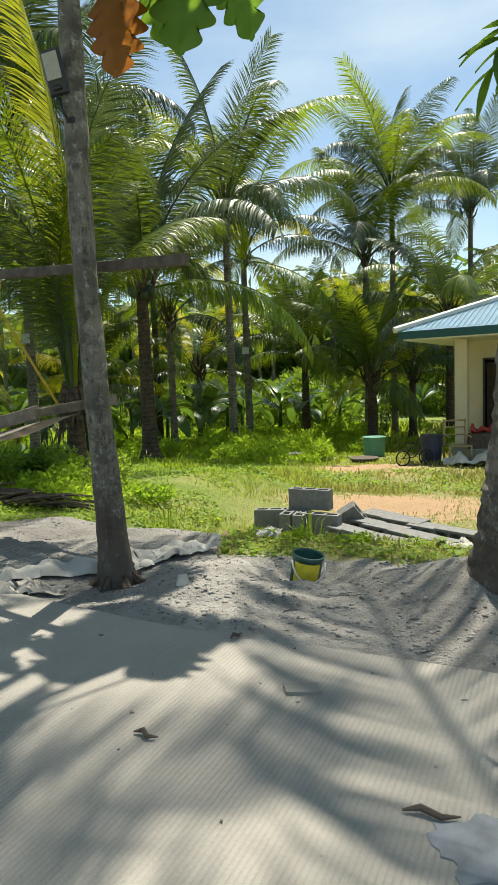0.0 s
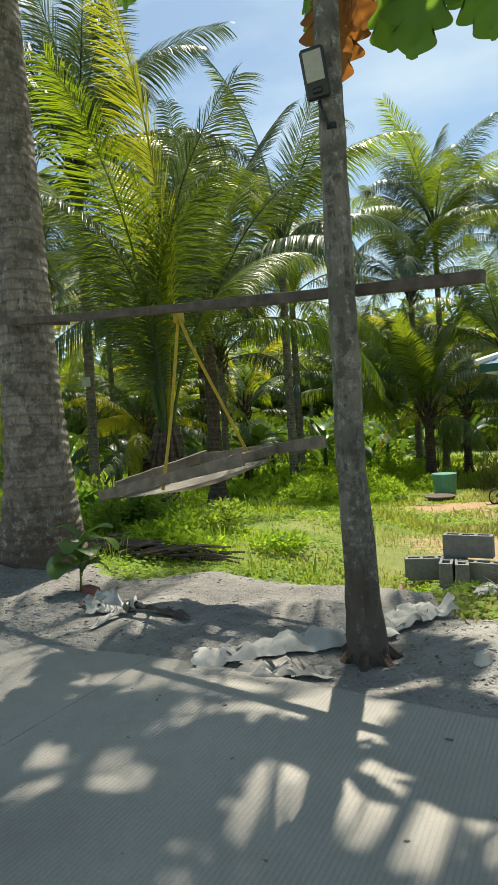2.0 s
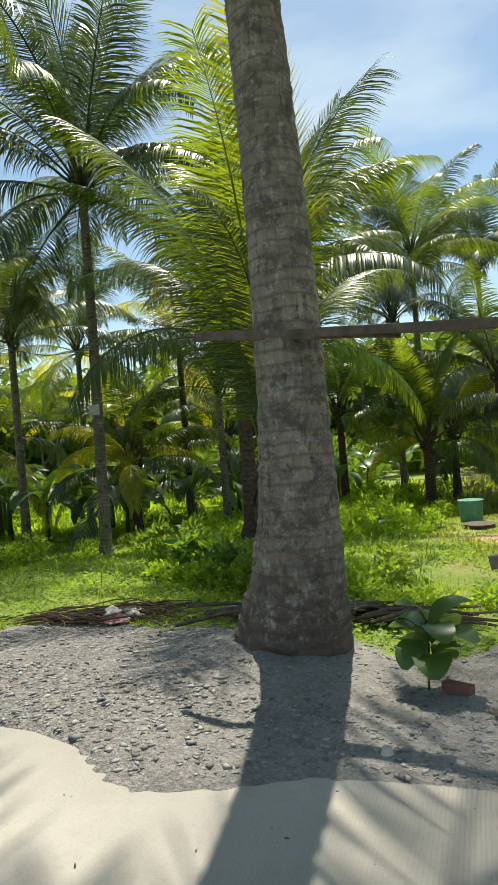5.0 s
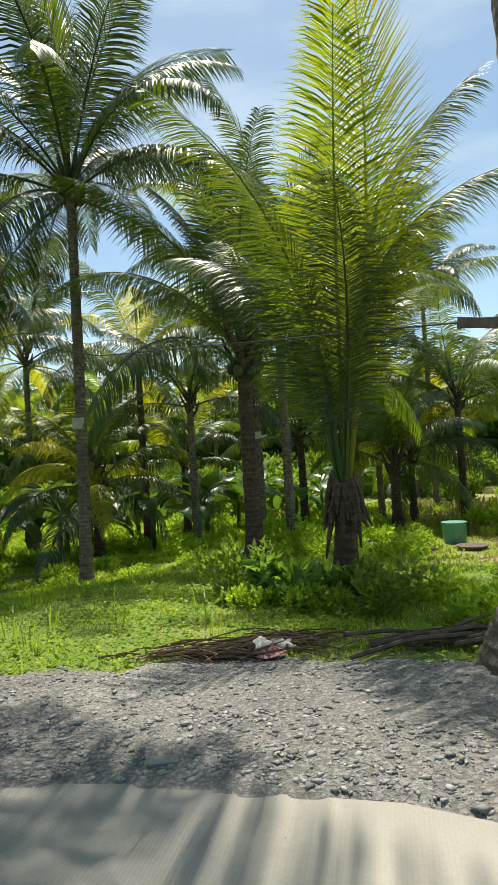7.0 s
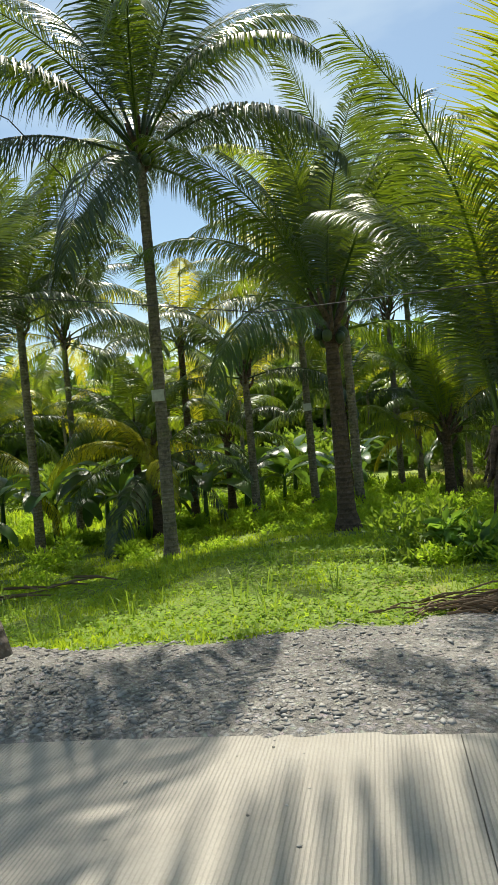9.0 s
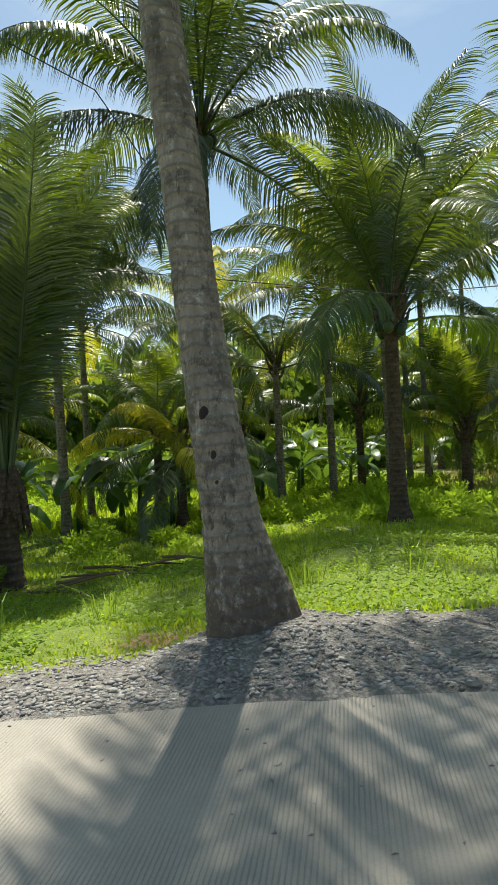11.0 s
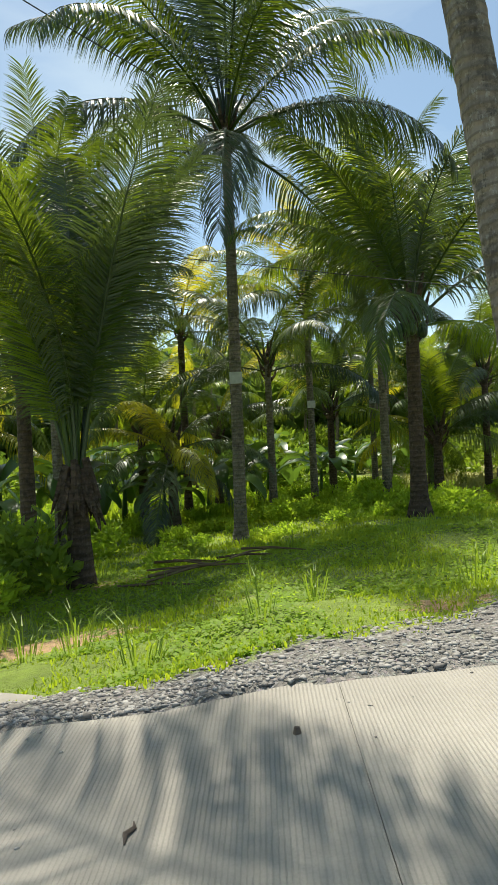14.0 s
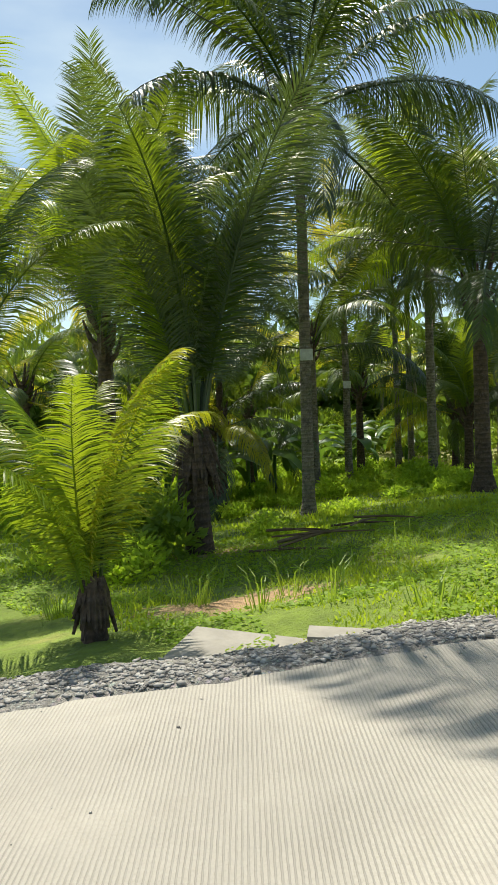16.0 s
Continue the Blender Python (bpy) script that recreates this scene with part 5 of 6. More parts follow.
def mango():
    root = thing("mango_tree", (1.6, 3.5, land(1.6, 3.5)), "mango tree with long drooping leaves at the road", "tree")
    o = root.location
    bm = bmesh.new()
    tube(bm, [(0, 0, -0.2), (0, 0, 1.5), (-0.05, 0, 2.6), (0, 0, 4.2)], [0.2, 0.15, 0.12, 0.06], 12)
    part("trunk", bm, M_BARK_SMOOTH, root, smooth=True)
    rng = random.Random(2)
    tips = [Vector((0.06, 2.62, 2.28)) - o, Vector((0.12, 2.66, 2.12)) - o]
    for k in range(10):
        a = k * 2.4
        tips.append(Vector((math.cos(a) * 0.9 - 0.1, math.sin(a) * 0.9 + 0.4, 3.3 + 0.18 * k)))
    for k, t in enumerate(tips):
        bm = bmesh.new()
        base = Vector((-0.04, 0, 2.4 if k < 2 else 2.8))
        tube(bm, [base, base.lerp(t, 0.5) + Vector((0, 0, 0.25)), t], [0.04, 0.025, 0.008], 6)
        part("branch", bm, M_BARK_SMOOTH, root)
        for j in range(26 if k < 2 else 34):
            f = new("leaf", LANCE)
            f.parent = root
            s = rng.uniform(0.6, 1.1) if k < 2 else rng.uniform(1.2, 2.0)
            sp = 0.07 if k < 2 else 0.4
            p = t + Vector((rng.uniform(-sp, sp), rng.uniform(-sp, sp), rng.uniform(-sp, sp)))
            f.matrix_basis = Matrix.Translation(p) @ pose(0, 0, 0, rng.uniform(-10, 110), rng.uniform(-30, 30), rng.uniform(0, 360)) @ Matrix.Diagonal((s, s, s, 1))


mango()


# ---- blocks and clutter ----
def hollow_block(x, y, z, turn, pitch=0.0, roll=0.0):
    bm = bmesh.new()
    L, T, H = 0.45, 0.12, 0.21
    for sy in (-1, 1):
        box(bm, (L, 0.026, H), (0, sy * (T / 2 - 0.013), 0), bevel=0.003)
    for k in range(4):
        box(bm, (0.03, T - 0.052, H - 0.002), (-L / 2 + 0.015 + k * (L - 0.03) / 3, 0, 0))
    b = obj("hollow_block", bm, M_BLOCK)
    b.matrix_world = pose(x, y, z, pitch, roll, turn)
    return tagged(b, "grey hollow concrete block in the pile on the turf", "concrete block", "pile of hollow blocks")


for p in ((-1.8, 6.10, -0.185, -6), (-2.16, 6.02, -0.395, 14), (-1.66, 5.90, -0.395, -8), (-1.86, 5.98, -0.395, 96), (-1.99, 6.0, -0.395, 92),
          (-1.93, 5.72, -0.60, -26), (-1.52, 5.5, -0.58, -30), (-1.12, 5.26, -0.545, -32), (-0.73, 5.0, -0.50, -34)):
    hollow_block(*p)
for n in range(12):
    i, j = n % 3, n // 3
    x, y = -1.42 + j * 0.28 + i * 0.14, 5.72 + i * 0.34 - j * 0.22 + 0.1
    hollow_block(x, y, land(x, y) + 0.12 + rnd.uniform(0, 0.02), -32 + rnd.uniform(-5, 5), 90 + rnd.uniform(-4, 4))
hollow_block(-1.34, 6.25, -0.46, 40, 30, 50)


def bucket():
    root = thing("paint_can", (-1.0, 3.18, ground_at(-1.0, 3.18) - 0.03), "dirty green and yellow paint can standing in the soil", "can")
    bm = bmesh.new()
    prof = ((0.078, 0.0), (0.082, 0.004), (0.084, 0.2), (0.09, 0.205), (0.09, 0.222), (0.084, 0.224), (0.082, 0.21), (0.078, 0.012))
    rings = []
    for r, z in prof:
        rings.append([bm.verts.new((r * math.cos(k * 0.2618), r * math.sin(k * 0.2618), z)) for k in range(24)])
    for p, q in zip(rings, rings[1:]):
        for k in range(24):
            bm.faces.new((p[k], p[(k + 1) % 24], q[(k + 1) % 24], q[k]))
    bm.faces.new(rings[0][::-1])
    bm.faces.new(rings[-1])
    part("body", bm, M_CAN, root, "", True)
    bm = bmesh.new()
    ang = [radians(-150 + 5 * k) for k in range(21)]
    lo = [bm.verts.new((0.0865 * math.cos(a), 0.0865 * math.sin(a), 0.06 + 0.03 * (k > 12))) for k, a in enumerate(ang)]
    hi = [bm.verts.new((0.0875 * math.cos(a), 0.0875 * math.sin(a), 0.19)) for a in ang]
    for k in range(20):
        bm.faces.new((lo[k], lo[k + 1], hi[k + 1], hi[k]))
    part("paint_label", bm, M_CAN_YELLOW, root, "faded yellow label")
    strand(root, "handle", [(0.092 * math.cos(a), -0.03 + 0.092 * math.sin(a), 0.19 - 0.09 * math.sin(math.pi * k / 10)) for k, a in enumerate([radians(180 + 18 * k) for k in range(11)])], 0.005, M_WHITE, "white plastic handle")
    root.matrix_world = pose(*root.location, 6, 9, 28)


bucket()


def crumpled(name, path, width, material, label, category, seed, lift=0.06, fold=9.0):
    """A crumpled sheet along a path on the ground."""
    nu, nv = 30, 12
    path = [Vector((p[0], p[1], 0)) for p in path]
    bm = bmesh.new()
    vs = []
    for i in range(nu + 1):
        t = i / nu * (len(path) - 1)
        k = min(int(t), len(path) - 2)
        c = path[k].lerp(path[k + 1], t - k)
        d = (path[k + 1] - path[k]).normalized()
        s = Vector((-d.y, d.x, 0))
        for j in range(nv + 1):
            w = width * (0.75 + 0.4 * noise.noise((i * 0.25, seed, 0)))
            p = c + s * (j / nv - 0.5) * w + d * 0.08 * noise.noise((i * 0.3, j * 0.5, seed + 3))
            f = abs(noise.noise((p.x * fold, p.y * fold, seed))) + 0.5 * abs(noise.noise((p.x * fold * 2.3, p.y * fold * 2.3, seed + 7)))
            e = math.sin(math.pi * j / nv) ** 0.6
            p.z = ground_at(p.x, p.y) + 0.012 + lift * f * (0.35 + e)
            vs.append(bm.verts.new(p))
    for i in range(nu):
        for j in range(nv):
            o = i * (nv + 1) + j
            bm.faces.new((vs[o], vs[o + 1], vs[o + nv + 2], vs[o + nv + 1]))
    ob = obj(name, bm, material, smooth=True)
    return tagged(ob, label, category)


crumpled("empty_sack", [(-2.78, 2.5), (-2.56, 2.6), (-2.38, 2.8), (-2.2, 3.05)], 0.22, M_CLOTH, "crumpled dirty white woven sack on the soil", "sack", 1, 0.08, 6)
crumpled("empty_sack", [(-2.1, 3.15), (-1.95, 3.35), (-1.76, 3.62)], 0.3, M_CLOTH, "crumpled white woven sack behind the slender trunk", "sack", 2, 0.12, 5)
crumpled("muddy_sack", [(-2.52, 2.46), (-2.3, 2.5), (-2.12, 2.56)], 0.14, M_SHEET, "muddy brown sack edge on the soil", "sack", 15, 0.07, 8)
crumpled("old_cloth", [(-2.5, 4.8), (-2.3, 4.85), (-2.05, 4.8)], 0.28, M_PINK, "faded pink and white cloth on the turf edge", "cloth", 3, 0.2)
crumpled("plastic_scrap", [(-3.75, 2.98), (-3.6, 3.05), (-3.45, 3.0)], 0.24, M_CLOTH, "torn clear plastic scrap on the soil", "plastic scrap", 4, 0.12, 14)
crumpled("plastic_strip", [(-3.55, 2.72), (-3.5, 2.85), (-3.48, 2.95)], 0.05, M_CLOTH, "thin white plastic strip on the soil", "plastic strip", 5, 0.06, 14)
crumpled("dark_rag", [(-3.95, 3.15), (-3.75, 3.0), (-3.35, 3.12), (-3.1, 3.0)], 0.09, M_WOOD_DARK, "dark muddy rag lying across the soil", "rag", 6, 0.04)
crumpled("empty_sack", [(-7.0, 4.9), (-6.85, 5.0), (-6.7, 5.05)], 0.2, M_CLOTH, "half-standing pale sack with a red patch", "sack", 7, 0.2, 5)
crumpled("red_patch", [(-6.98, 4.82), (-6.86, 4.84), (-6.76, 4.86)], 0.12, M_PINK, "pink faded cloth beside the sack", "cloth", 8, 0.1, 6)
crumpled("white_sack", [(-1.0, 12.9), (-0.5, 12.9), (0.2, 13.1)], 0.7, M_CLOTH, "heap of white sacks before the porch", "sack", 9, 0.28, 2.2)
crumpled("clear_bag", [(-1.62, 4.1), (-1.45, 4.15)], 0.2, M_CLOTH, "crumpled clear plastic bag in the weeds", "plastic bag", 10, 0.1, 5)
crumpled("clear_bag", [(-0.35, 4.2), (-0.15, 4.3)], 0.25, M_CLOTH, "crumpled clear plastic bag by the palm foot", "plastic bag", 11, 0.12, 5)


def flat_stone(name, x, y, size, turn, label, category, material, dz=0.0, tilt=(0, 0), on_road=False):
    rng = random.Random(int(x * 100) + 7)
    bm = bmesh.new()
    n = 7 if "_stone" in name and "paving" not in name else 4
    cap = 0.6 if n == 7 else 1.0
    top, bot = [], []
    for k in range(n):
        a = 2 * math.pi * (k + 0.5) / n
        c, s = math.cos(a), math.sin(a)
        q = 1 / max(abs(c), abs(s)) * rng.uniform(0.85, 1.0)
        top.append(bm.verts.new((c * q * size[0] / 2 * cap, s * q * size[1] / 2 * cap, size[2] / 2)))
        bot.append(bm.verts.new((c * q * size[0] / 2 * 0.97, s * q * size[1] / 2 * 0.97, -size[2] / 2)))
    bm.faces.new(top)
    bm.faces.new(bot[::-1])
    for k in range(n):
        bm.faces.new((top[k], bot[k], bot[(k + 1) % n], top[(k + 1) % n]))
    bmesh.ops.recalc_face_normals(bm, faces=bm.faces)
    ob = obj(name, bm, material)
    z = road_z(x) if on_road else ground_at(x, y)
    ob.matrix_world = pose(x, y, z + size[2] / 2 + dz, tilt[0], tilt[1], turn)
    return tagged(ob, label, category)


flat_stone("concrete_slab", -14.46, 3.38, (0.85, 0.6, 0.1), -20, "loose pale concrete slab lying on the verge", "slab", M_SLAB, -0.06, (3, 4))
flat_stone("concrete_slab", -13.85, 3.36, (0.5, 0.22, 0.05), -12, "half-buried pale concrete slab on the verge", "slab", M_SLAB, -0.03, (0, 3))
flat_stone("paving_stone", -4.15, 15.9, (0.5, 0.4, 0.06), 20, "pale paving stone on the turf", "stone", M_SLAB)
flat_stone("paving_stone", -5.7, 17.3, (0.9, 0.6, 0.08), 10, "pale flat stone in the turf", "stone", M_SLAB)
flat_stone("paving_stone", -6.6, 14.2, (0.5, 0.4, 0.06), 30, "pale paving stone near a palm", "stone", M_SLAB)
flat_stone("tile_shard", -7.15, 2.93, (0.15, 0.09, 0.012), 15, "grey broken tile at the road's edge", "tile shard", M_BLOCK, 0, (0, 2))
flat_stone("tile_shard", -0.62, 1.93, (0.13, 0.07, 0.012), 22, "cream broken tile lying on the road", "tile shard", M_SLAB, 0, (0, 0), True)
flat_stone("tile_shard", -3.55, 1.98, (0.08, 0.03, 0.004), 10, "thin cream scrap lying on the road", "paper scrap", M_SLAB, 0, (0, 0), True)
flat_stone("brick_piece", -4.1, 3.42, (0.16, 0.07, 0.05), -25, "broken red brick on the soil", "brick", M_BRICK)
flat_stone("brick_piece", -2.5, 4.75, (0.16, 0.07, 0.04), -5, "red cloth scrap by the turf edge", "cloth", M_RED)
flat_stone("white_stone", -1.5, 2.72, (0.085, 0.06, 0.05), 40, "small white stone on the soil", "stone", M_CLOTH)
flat_stone("white_stone", -4.42, 2.72, (0.06, 0.045, 0.035), 10, "small white stone at the road's edge", "stone", M_CLOTH)
flat_stone("road_stone", -12.43, 2.24, (0.035, 0.03, 0.025), 10, "dark small stone on the road", "stone", M_WOOD_DARK, 0, (0, 0), True)


M_MILKY = plain("milky_water", (0.20, 0.215, 0.235), 0.3, vary=0.5, scale=9.0, bump=0.15)


def puddle(x, y, r):
    """A thin film of milky water with lobed edges."""
    bm = bmesh.new()
    ring = []
    for k in range(40):
        a = k * math.pi / 20
        q = r * (0.75 + 0.45 * noise.noise((math.cos(a) * 1.8, math.sin(a) * 1.8, 4)) + 0.12 * noise.noise((math.cos(a) * 6, math.sin(a) * 6, 9)))
        ring.append((q * 1.25 * math.cos(a), q * math.sin(a)))
    top = [bm.verts.new((px, py, 0.004)) for px, py in ring]
    foot = [bm.verts.new((px * 1.02, py * 1.02, -0.001)) for px, py in ring]
    bm.faces.new(top)
    for k in range(40):
        bm.faces.new((foot[k], foot[(k + 1) % 40], top[(k + 1) % 40], top[k]))
    ob = obj("puddle", bm, M_MILKY)
    ob.matrix_world = pose(x, y, road_z(x), 0, 0, 15)
    tagged(ob, "thin milky blue-grey puddle drying on the road", "puddle")


puddle(0.0, 1.38, 0.16)


def dry_curl(x, y, length, turn, label):
    z = road_z(x) + 0.008
    bm = bmesh.new()
    tube(bm, [(-length / 2, 0, 0), (-length / 5, 0.02, 0.008), (length / 5, 0.015, 0.004), (length / 2, 0.04, 0.002)], [0.003, 0.009, 0.008, 0.002], 6)
    ob = obj("dry_leaf", bm, M_WOOD_DARK)
    ob.matrix_world = pose(x, y, z, 0, 0, turn)
    tagged(ob, label, "dry leaf", "dry leaves on the road")


for x, y, l, t in ((-0.15, 1.42, 0.13, -10), (-1.0, 2.25, 0.05, 30), (-1.0, 1.5, 0.08, -30), (-12.99, 1.83, 0.1, 60), (-4.3, 1.9, 0.05, 10), (-3.45, 1.72, 0.05, 40), (-9.3, 1.7, 0.05, 20)):
    dry_curl(x, y, l, t, "dark curled dry leaf on the road")


def twig_heap(name, spots, count, length, r, material, label, category, seed, span=(0.4, 0.2), h=0.12):
    """A heap of dry stalks; each one is a piece of its own."""
    rng = random.Random(seed)
    cx, cy = spots[0]
    root = thing(name, (cx, cy, ground_at(cx, cy)), label, category)
    for k in range(count):
        sx, sy = rng.choice(spots)
        x, y = sx + rng.gauss(0, span[0]), sy + rng.gauss(0, span[1])
        a = rng.gauss(0.1, 0.35)
        ln = length * rng.uniform(0.5, 1.2)
        z = ground_at(x, y) - root.location.z + rng.uniform(0.01, h)
        d = Vector((math.cos(a), math.sin(a), rng.uniform(-0.08, 0.12)))
        p = Vector((x - cx, y - cy, z))
        bm = bmesh.new()
        tube(bm, [p - d * ln / 2, p + Vector((0, 0.03, 0.02)), p + d * ln / 2], [r * rng.uniform(0.6, 1.3), r, r * 0.4], 5)
        part("stalk", bm, material, root)


twig_heap("dead_frond_heap", [(-5.6, 5.1), (-5.2, 5.2), (-4.7, 5.15), (-4.3, 5.1)], 60, 0.7, 0.019, M_WOOD_DARK, "heap of dark rotting palm stalks at the turf edge", "dead palm leaves", 1, (0.22, 0.1))
twig_heap("twig_heap", [(-7.4, 4.9), (-7.1, 5.05), (-6.8, 5.2)], 170, 0.5, 0.008, M_FROND_DRY, "brown dry twigs raked along the turf edge", "twigs", 2, (0.25, 0.12), 0.07)
twig_heap("fallen_stalks", [(-12.9, 8.3), (-12.2, 8.6)], 10, 1.3, 0.02, M_FROND_DRY, "fallen dry palm stalks on the grass", "dead palm leaves", 3, (0.4, 0.3))


def seedling(x, y):
    z = ground_at(x, y)
    root = thing("seedling", (x, y, z), "young broad-leaved seedling growing in the soil", "plant")
    strand(root, "stem", [(0, 0, -0.02), (0.01, 0, 0.18), (0.02, 0, 0.36)], 0.007, M_WEED)
    for k in range(13):
        f = new("leaf", BANANA_LEAVES[k % 4])
        f.parent = root
        s = 0.115 + 0.03 * (k % 3)
        f.matrix_basis = Matrix.Translation((0.02, 0, 0.12 + 0.02 * k)) @ pose(0, 0, 0, 0, 0, k * 137) @ Matrix.Diagonal((s, s * 2.0, s, 1))


seedling(-4.25, 3.5)

# ---- the house ----
HOUSE = pose(-1.78, 14.0, 0, 0, 0, -10)
house = new("house")
house.matrix_world = HOUSE
tagged(house, "small cream house with a pale blue hipped roof and open porch", "house")


def hpart(name, boxes, material, label="", bevel=0.01):
    bm = bmesh.new()
    for size, at in boxes:
        box(bm, size, at, bevel=bevel)
    return part(name, bm, material, house, label)


Z0, EAVE = -0.62, 1.78
hpart("foundation", [((6.4, 6.4, 0.6), (4.0, 3.6, Z0 - 0.3))], M_SLAB, "raised concrete porch floor")
hpart("post", [((0.26, 0.26, EAVE - Z0), (0.98, 0.6, (EAVE + Z0) / 2))], M_WALL, "square porch post")
hpart("post", [((0.26, 0.26, EAVE - Z0), (5.0, 0.6, (EAVE + Z0) / 2))], M_WALL, "square porch post")
hpart("post_base", [((0.34, 0.34, 0.1), (0.98, 0.6, Z0 + 0.05))], M_SLAB)
WX, WY = -0.86, -0.7
hh = EAVE - Z0
hpart("wall", [((0.32, 0.16, hh), (1.93 + WX, 2.4 + WY, (EAVE + Z0) / 2)), ((4.2, 0.16, hh), (5.1 + WX, 2.4 + WY, (EAVE + Z0) / 2)), ((0.91, 0.16, 0.42), (2.545 + WX, 2.4 + WY, EAVE - 0.21))], M_WALL, "cream painted wall", 0.004)
hpart("side_wall", [((0.16, 4.3, hh), (1.85 + WX, 4.65 + WY, (EAVE + Z0) / 2)), ((0.16, 4.3, hh), (7.12 + WX, 4.65 + WY, (EAVE + Z0) / 2)), ((5.1, 0.16, hh), (4.48 + WX, 6.72 + WY, (EAVE + Z0) / 2))], M_WALL, "", 0.004)
hpart("soffit", [((8.6, 7.6, 0.05), (4.2, 3.7, EAVE + 0.03))], M_WHITE, "white boarded soffit", 0.004)
hpart("fascia", [((8.8, 0.04, 0.17), (4.2, -0.12, EAVE + 0.12)), ((0.04, 7.8, 0.17), (-0.2, 3.8, EAVE + 0.12))], M_FASCIA, "dark teal fascia board", 0.004)
hpart("door_frame", [((0.05, 0.1, 1.98), (2.115 + WX, 2.3 + WY, Z0 + 0.99)), ((0.05, 0.1, 1.98), (2.975 + WX, 2.3 + WY, Z0 + 0.99)), ((0.81, 0.1, 0.05), (2.545 + WX, 2.3 + WY, Z0 + 1.955))], M_GRILLE, "dark steel door frame", 0.004)
for k in range(7):
    hpart("bar", [((0.02, 0.02, 1.88), (2.2 + WX + k * 0.115, 2.29 + WY, Z0 + 0.96))], M_GRILLE, "", 0.003)
for k in range(4):
    hpart("cross_bar", [((0.78, 0.02, 0.025), (2.545 + WX, 2.265 + WY, Z0 + 0.3 + k * 0.5))], M_GRILLE, "", 0.003)
# Dark sheet fills the doorway; its colour stands in for the unlit room.
hpart("door_backing", [((0.8, 0.03, 1.85), (2.545 + WX, 2.42 + WY, Z0 + 0.95))], M_BROWN, "dark brown sheet standing for the dim room behind the door")
bm = bmesh.new()
hv = [bm.verts.new(p) for p in ((-0.25, -0.18, EAVE + 0.2), (8.6, -0.18, EAVE + 0.2), (8.6, 7.7, EAVE + 0.2), (-0.25, 7.7, EAVE + 0.2), (3.3, 3.7, EAVE + 1.55), (5.0, 3.7, EAVE + 1.55))]
for f in ((0, 1, 5, 4), (1, 2, 5), (2, 3, 4, 5), (3, 0, 4)):
    bm.faces.new([hv[k] for k in f])
bmesh.ops.solidify(bm, geom=bm.faces[:], thickness=0.02)
roof = part("roof", bm, M_ROOF, house, "pale blue corrugated roof")
for k in range(74):
    bm = bmesh.new()
    x = -0.1 + k * 0.115
    s = min(1.0, (x + 0.25) / 3.55, (8.6 - x) / 3.6)
    tube(bm, [(x, -0.18, EAVE + 0.225), (x, -0.18 + 3.86 * s, EAVE + 0.225 + 1.35 * s)], [0.01, 0.01], 4)
    part("roof_rib", bm, M_ROOF, roof)
bm = bmesh.new()
tube(bm, [(-0.27, -0.2, EAVE + 0.24), (3.3, 3.7, EAVE + 1.6)], [0.07, 0.07], 6)
part("hip_cap", bm, M_WHITE, roof, "white ridge capping")


def H(u, v, z):
    return HOUSE @ Vector((u, v, z))


def chair_of_bamboo():
    p = H(1.1, -0.35, 0)
    z = ground_at(p.x, p.y)
    root = thing("bamboo_chair", (p.x, p.y, z), "bamboo chair standing before the porch post", "chair", turn=20)
    for x in (-0.22, 0.22):
        for y, h in ((-0.2, 0.42), (0.2, 0.95)):
            strand(root, "leg", [(x, y, 0), (x, y * 1.05, h)], 0.022, M_BAMBOO)
        strand(root, "arm", [(x, -0.2, 0.6), (x, 0.2, 0.62)], 0.02, M_BAMBOO)
    for z in (0.4, 0.62, 0.78, 0.92):
        strand(root, "rail", [(-0.22, 0.2, z), (0.22, 0.2, z)], 0.018, M_BAMBOO)
    for k in range(6):
        strand(root, "seat_slat", [(-0.23, -0.2 + 0.08 * k, 0.41), (0.23, -0.2 + 0.08 * k, 0.41)], 0.016, M_BAMBOO)


chair_of_bamboo()


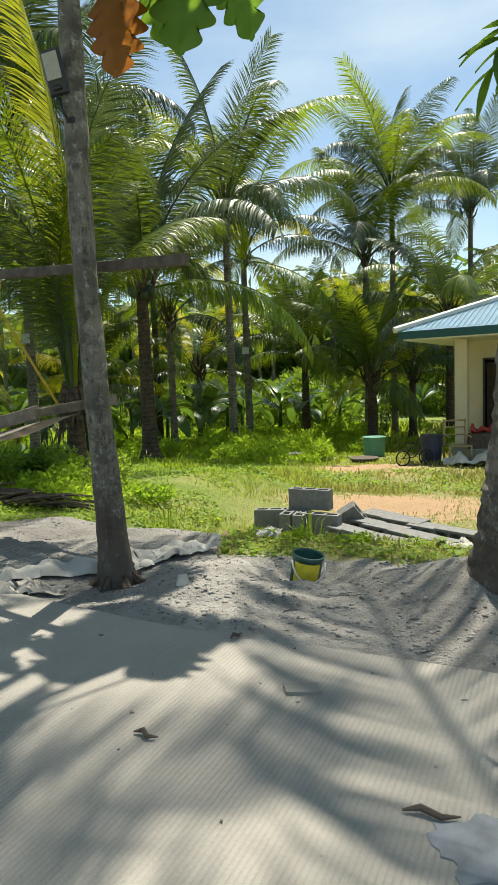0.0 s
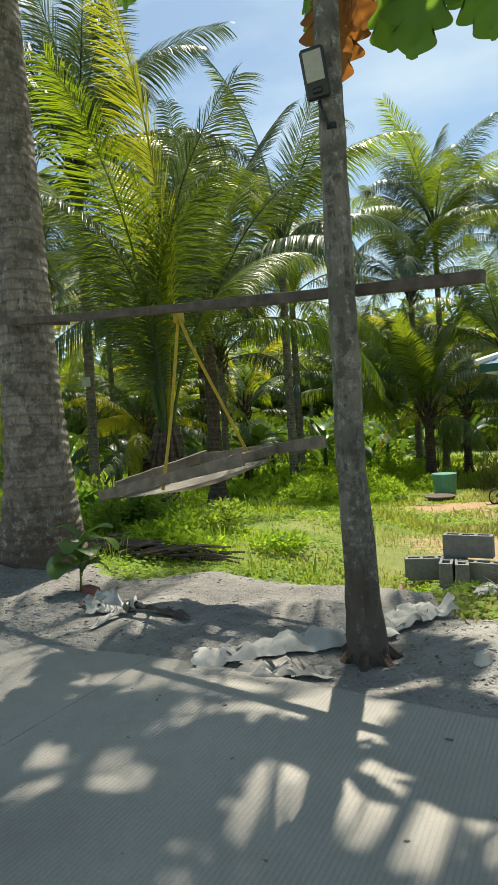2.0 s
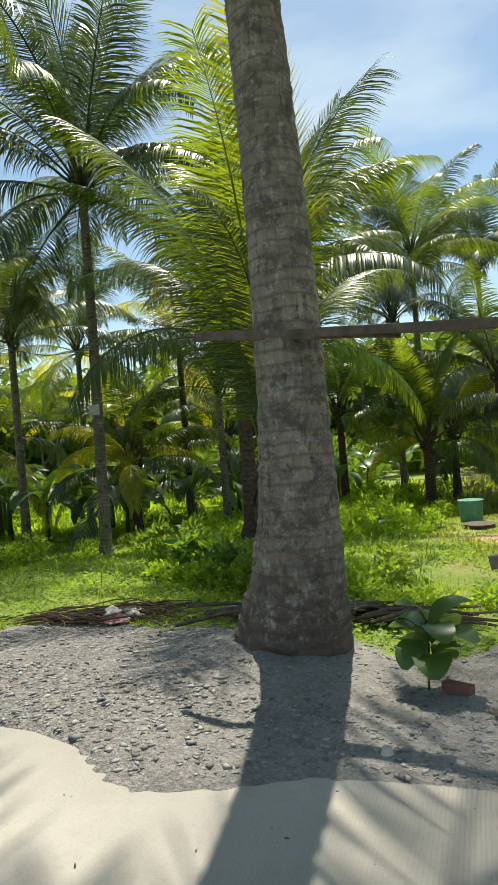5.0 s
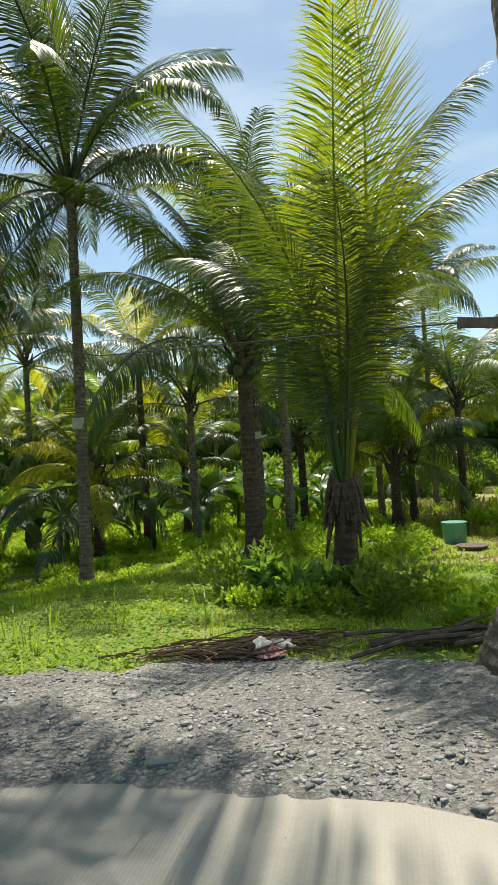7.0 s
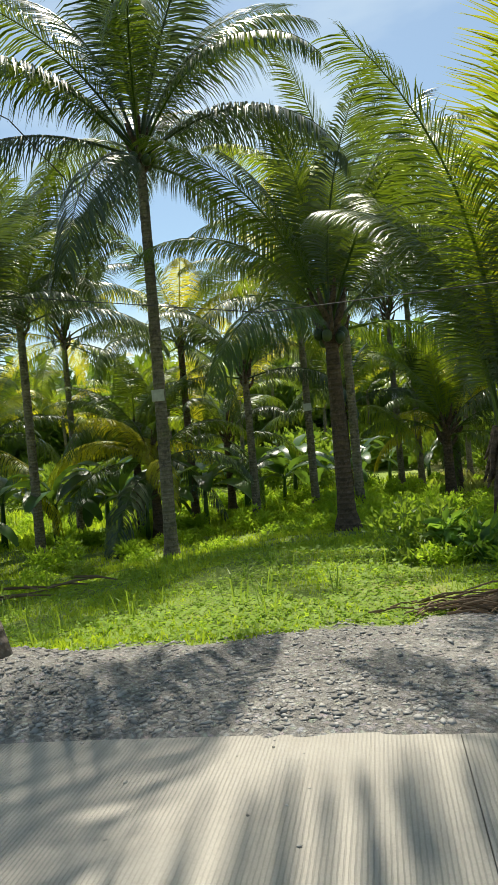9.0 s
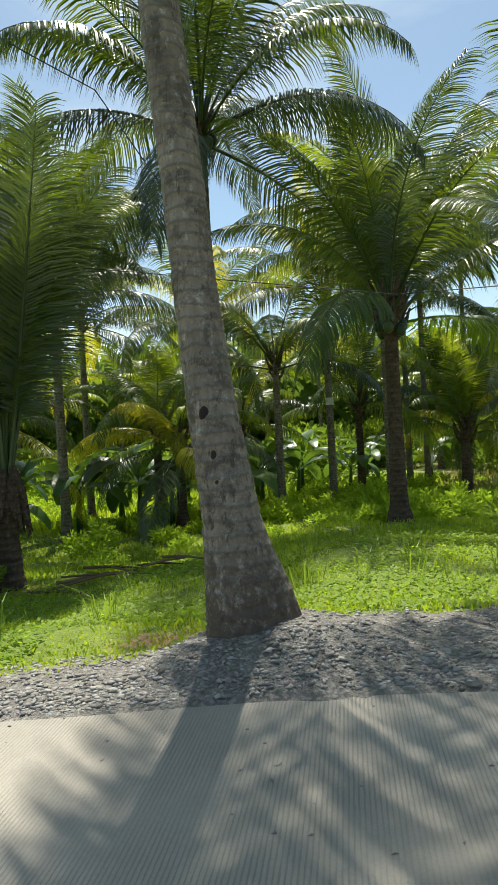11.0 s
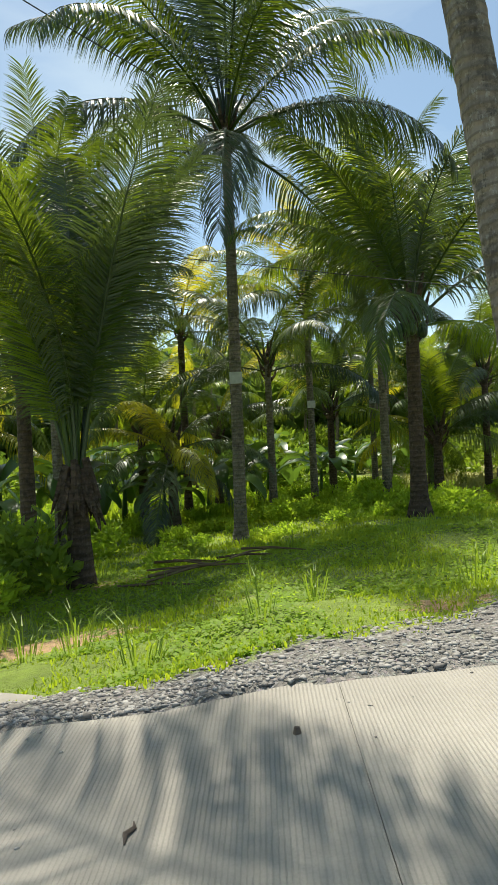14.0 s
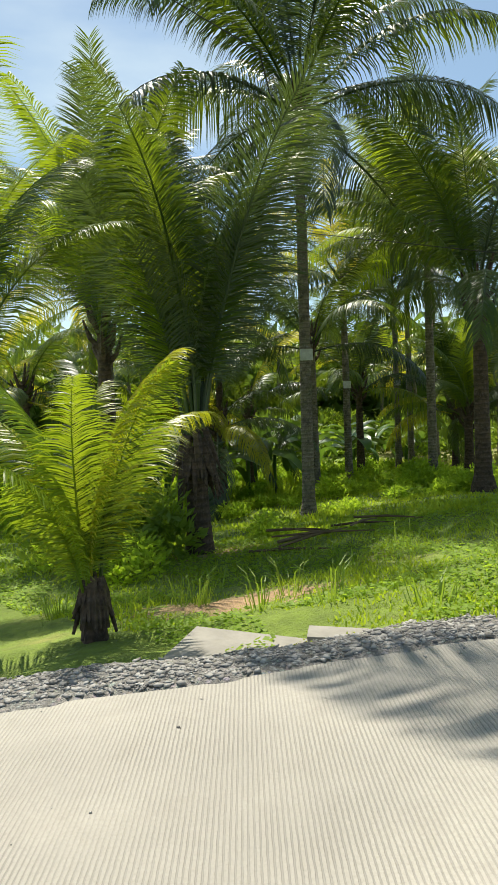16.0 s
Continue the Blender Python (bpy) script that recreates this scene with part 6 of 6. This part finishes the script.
def bicycle():
    p = H(0.42, -1.1, 0)
    z = ground_at(p.x, p.y)
    root = thing("bicycle", (p.x, p.y, z), "small black bicycle lying tilted by the clay patch", "bicycle", turn=35)
    for x in (-0.38, 0.38):
        bm = bmesh.new()
        ring = [(x + 0.22 * math.cos(k * 0.349), 0, 0.23 + 0.22 * math.sin(k * 0.349)) for k in range(19)]
        tube(bm, ring, [0.022] * 19, 6, cap=False)
        wheel = part("wheel", bm, M_RUBBER, root, "black wheel")
        for k in range(8):
            strand(wheel, "spoke", [(x, 0, 0.23), (x + 0.21 * math.cos(k * 0.785), 0, 0.23 + 0.21 * math.sin(k * 0.785))], 0.003, M_GRILLE)
    strand(root, "frame", [(-0.38, 0, 0.23), (-0.1, 0, 0.55), (0.25, 0, 0.6), (0.0, 0, 0.25), (-0.38, 0, 0.23)], 0.016, M_BLACK)
    strand(root, "fork", [(0.38, 0, 0.23), (0.27, 0, 0.72)], 0.014, M_BLACK)
    strand(root, "handlebar", [(0.2, -0.22, 0.78), (0.28, 0, 0.72), (0.2, 0.22, 0.78)], 0.012, M_BLACK)
    strand(root, "saddle", [(-0.22, 0, 0.66), (-0.02, 0, 0.67)], 0.035, M_BLACK)
    root.scale = (0.68, 0.68, 0.68)


bicycle()


def drum(name, x, y, z, r, h, material, label, category):
    bm = bmesh.new()
    tube(bm, [(0, 0, 0), (0, 0, 0.02), (0, 0, h * 0.5), (0, 0, h - 0.04), (0, 0, h)], [r * 0.85, r * 0.9, r * 0.96, r, r * 1.05], 20)
    ob = obj(name, bm, material, smooth=False)
    ob.matrix_world = pose(x, y, z)
    return tagged(ob, label, category)


p = H(0.62, -0.6, 0)
drum("navy_bin", p.x, p.y, ground_at(p.x, p.y), 0.22, 0.62, M_BLUEBLACK, "navy plastic bin before the porch", "bin")
p = H(1.35, 0.7, 0)
crumpled("red_laundry", [(p.x - 0.2, p.y), (p.x + 0.3, p.y + 0.1)], 0.3, M_RED, "red cloth heaped on the porch", "cloth", 12, 0.3, 4).location.z += Z0 - ground_at(p.x, p.y) + 0.3
bm = bmesh.new()
box(bm, (0.7, 0.4, 0.32), (0, 0, 0.16), bevel=0.01)
ob = obj("low_bench", bm, M_WOOD_DARK)
ob.matrix_world = pose(p.x + 0.05, p.y + 0.05, Z0, 0, 0, 20)
tagged(ob, "dark wooden bench box on the porch", "bench")
tz = ground_at(-3.3, 17.4)
drum("green_tub", -3.22, 17.4, tz, 0.32, -0.66 - tz, M_GREENTANK, "pale green plastic tub with a white rim", "tub")
drum("fire_bowl", -3.15, 15.6, ground_at(-3.15, 15.6), 0.36, 0.1, M_WOOD_DARK, "dark shallow bowl on bare clay", "bowl")


def cable(name, pts, r, label):
    bm = bmesh.new()
    tube(bm, pts, [r] * len(pts), 5)
    tagged(obj(name, bm, M_WIRE), label, "cable")


cable("power_cable", [(-16.6, 11.0, 9.6), (-14.6, 10.6, 8.1), (-13.3, 10.3, 7.15), (-12.1, 13.6, 5.5)], 0.012, "thin black cable slung between palms")
cable("clothes_line", [(-16.0, 10.5, 4.6), (-9.0, 7.3, 2.75), (-5.0, 4.1, 2.15)], 0.006, "thin line tied to the stout palm")
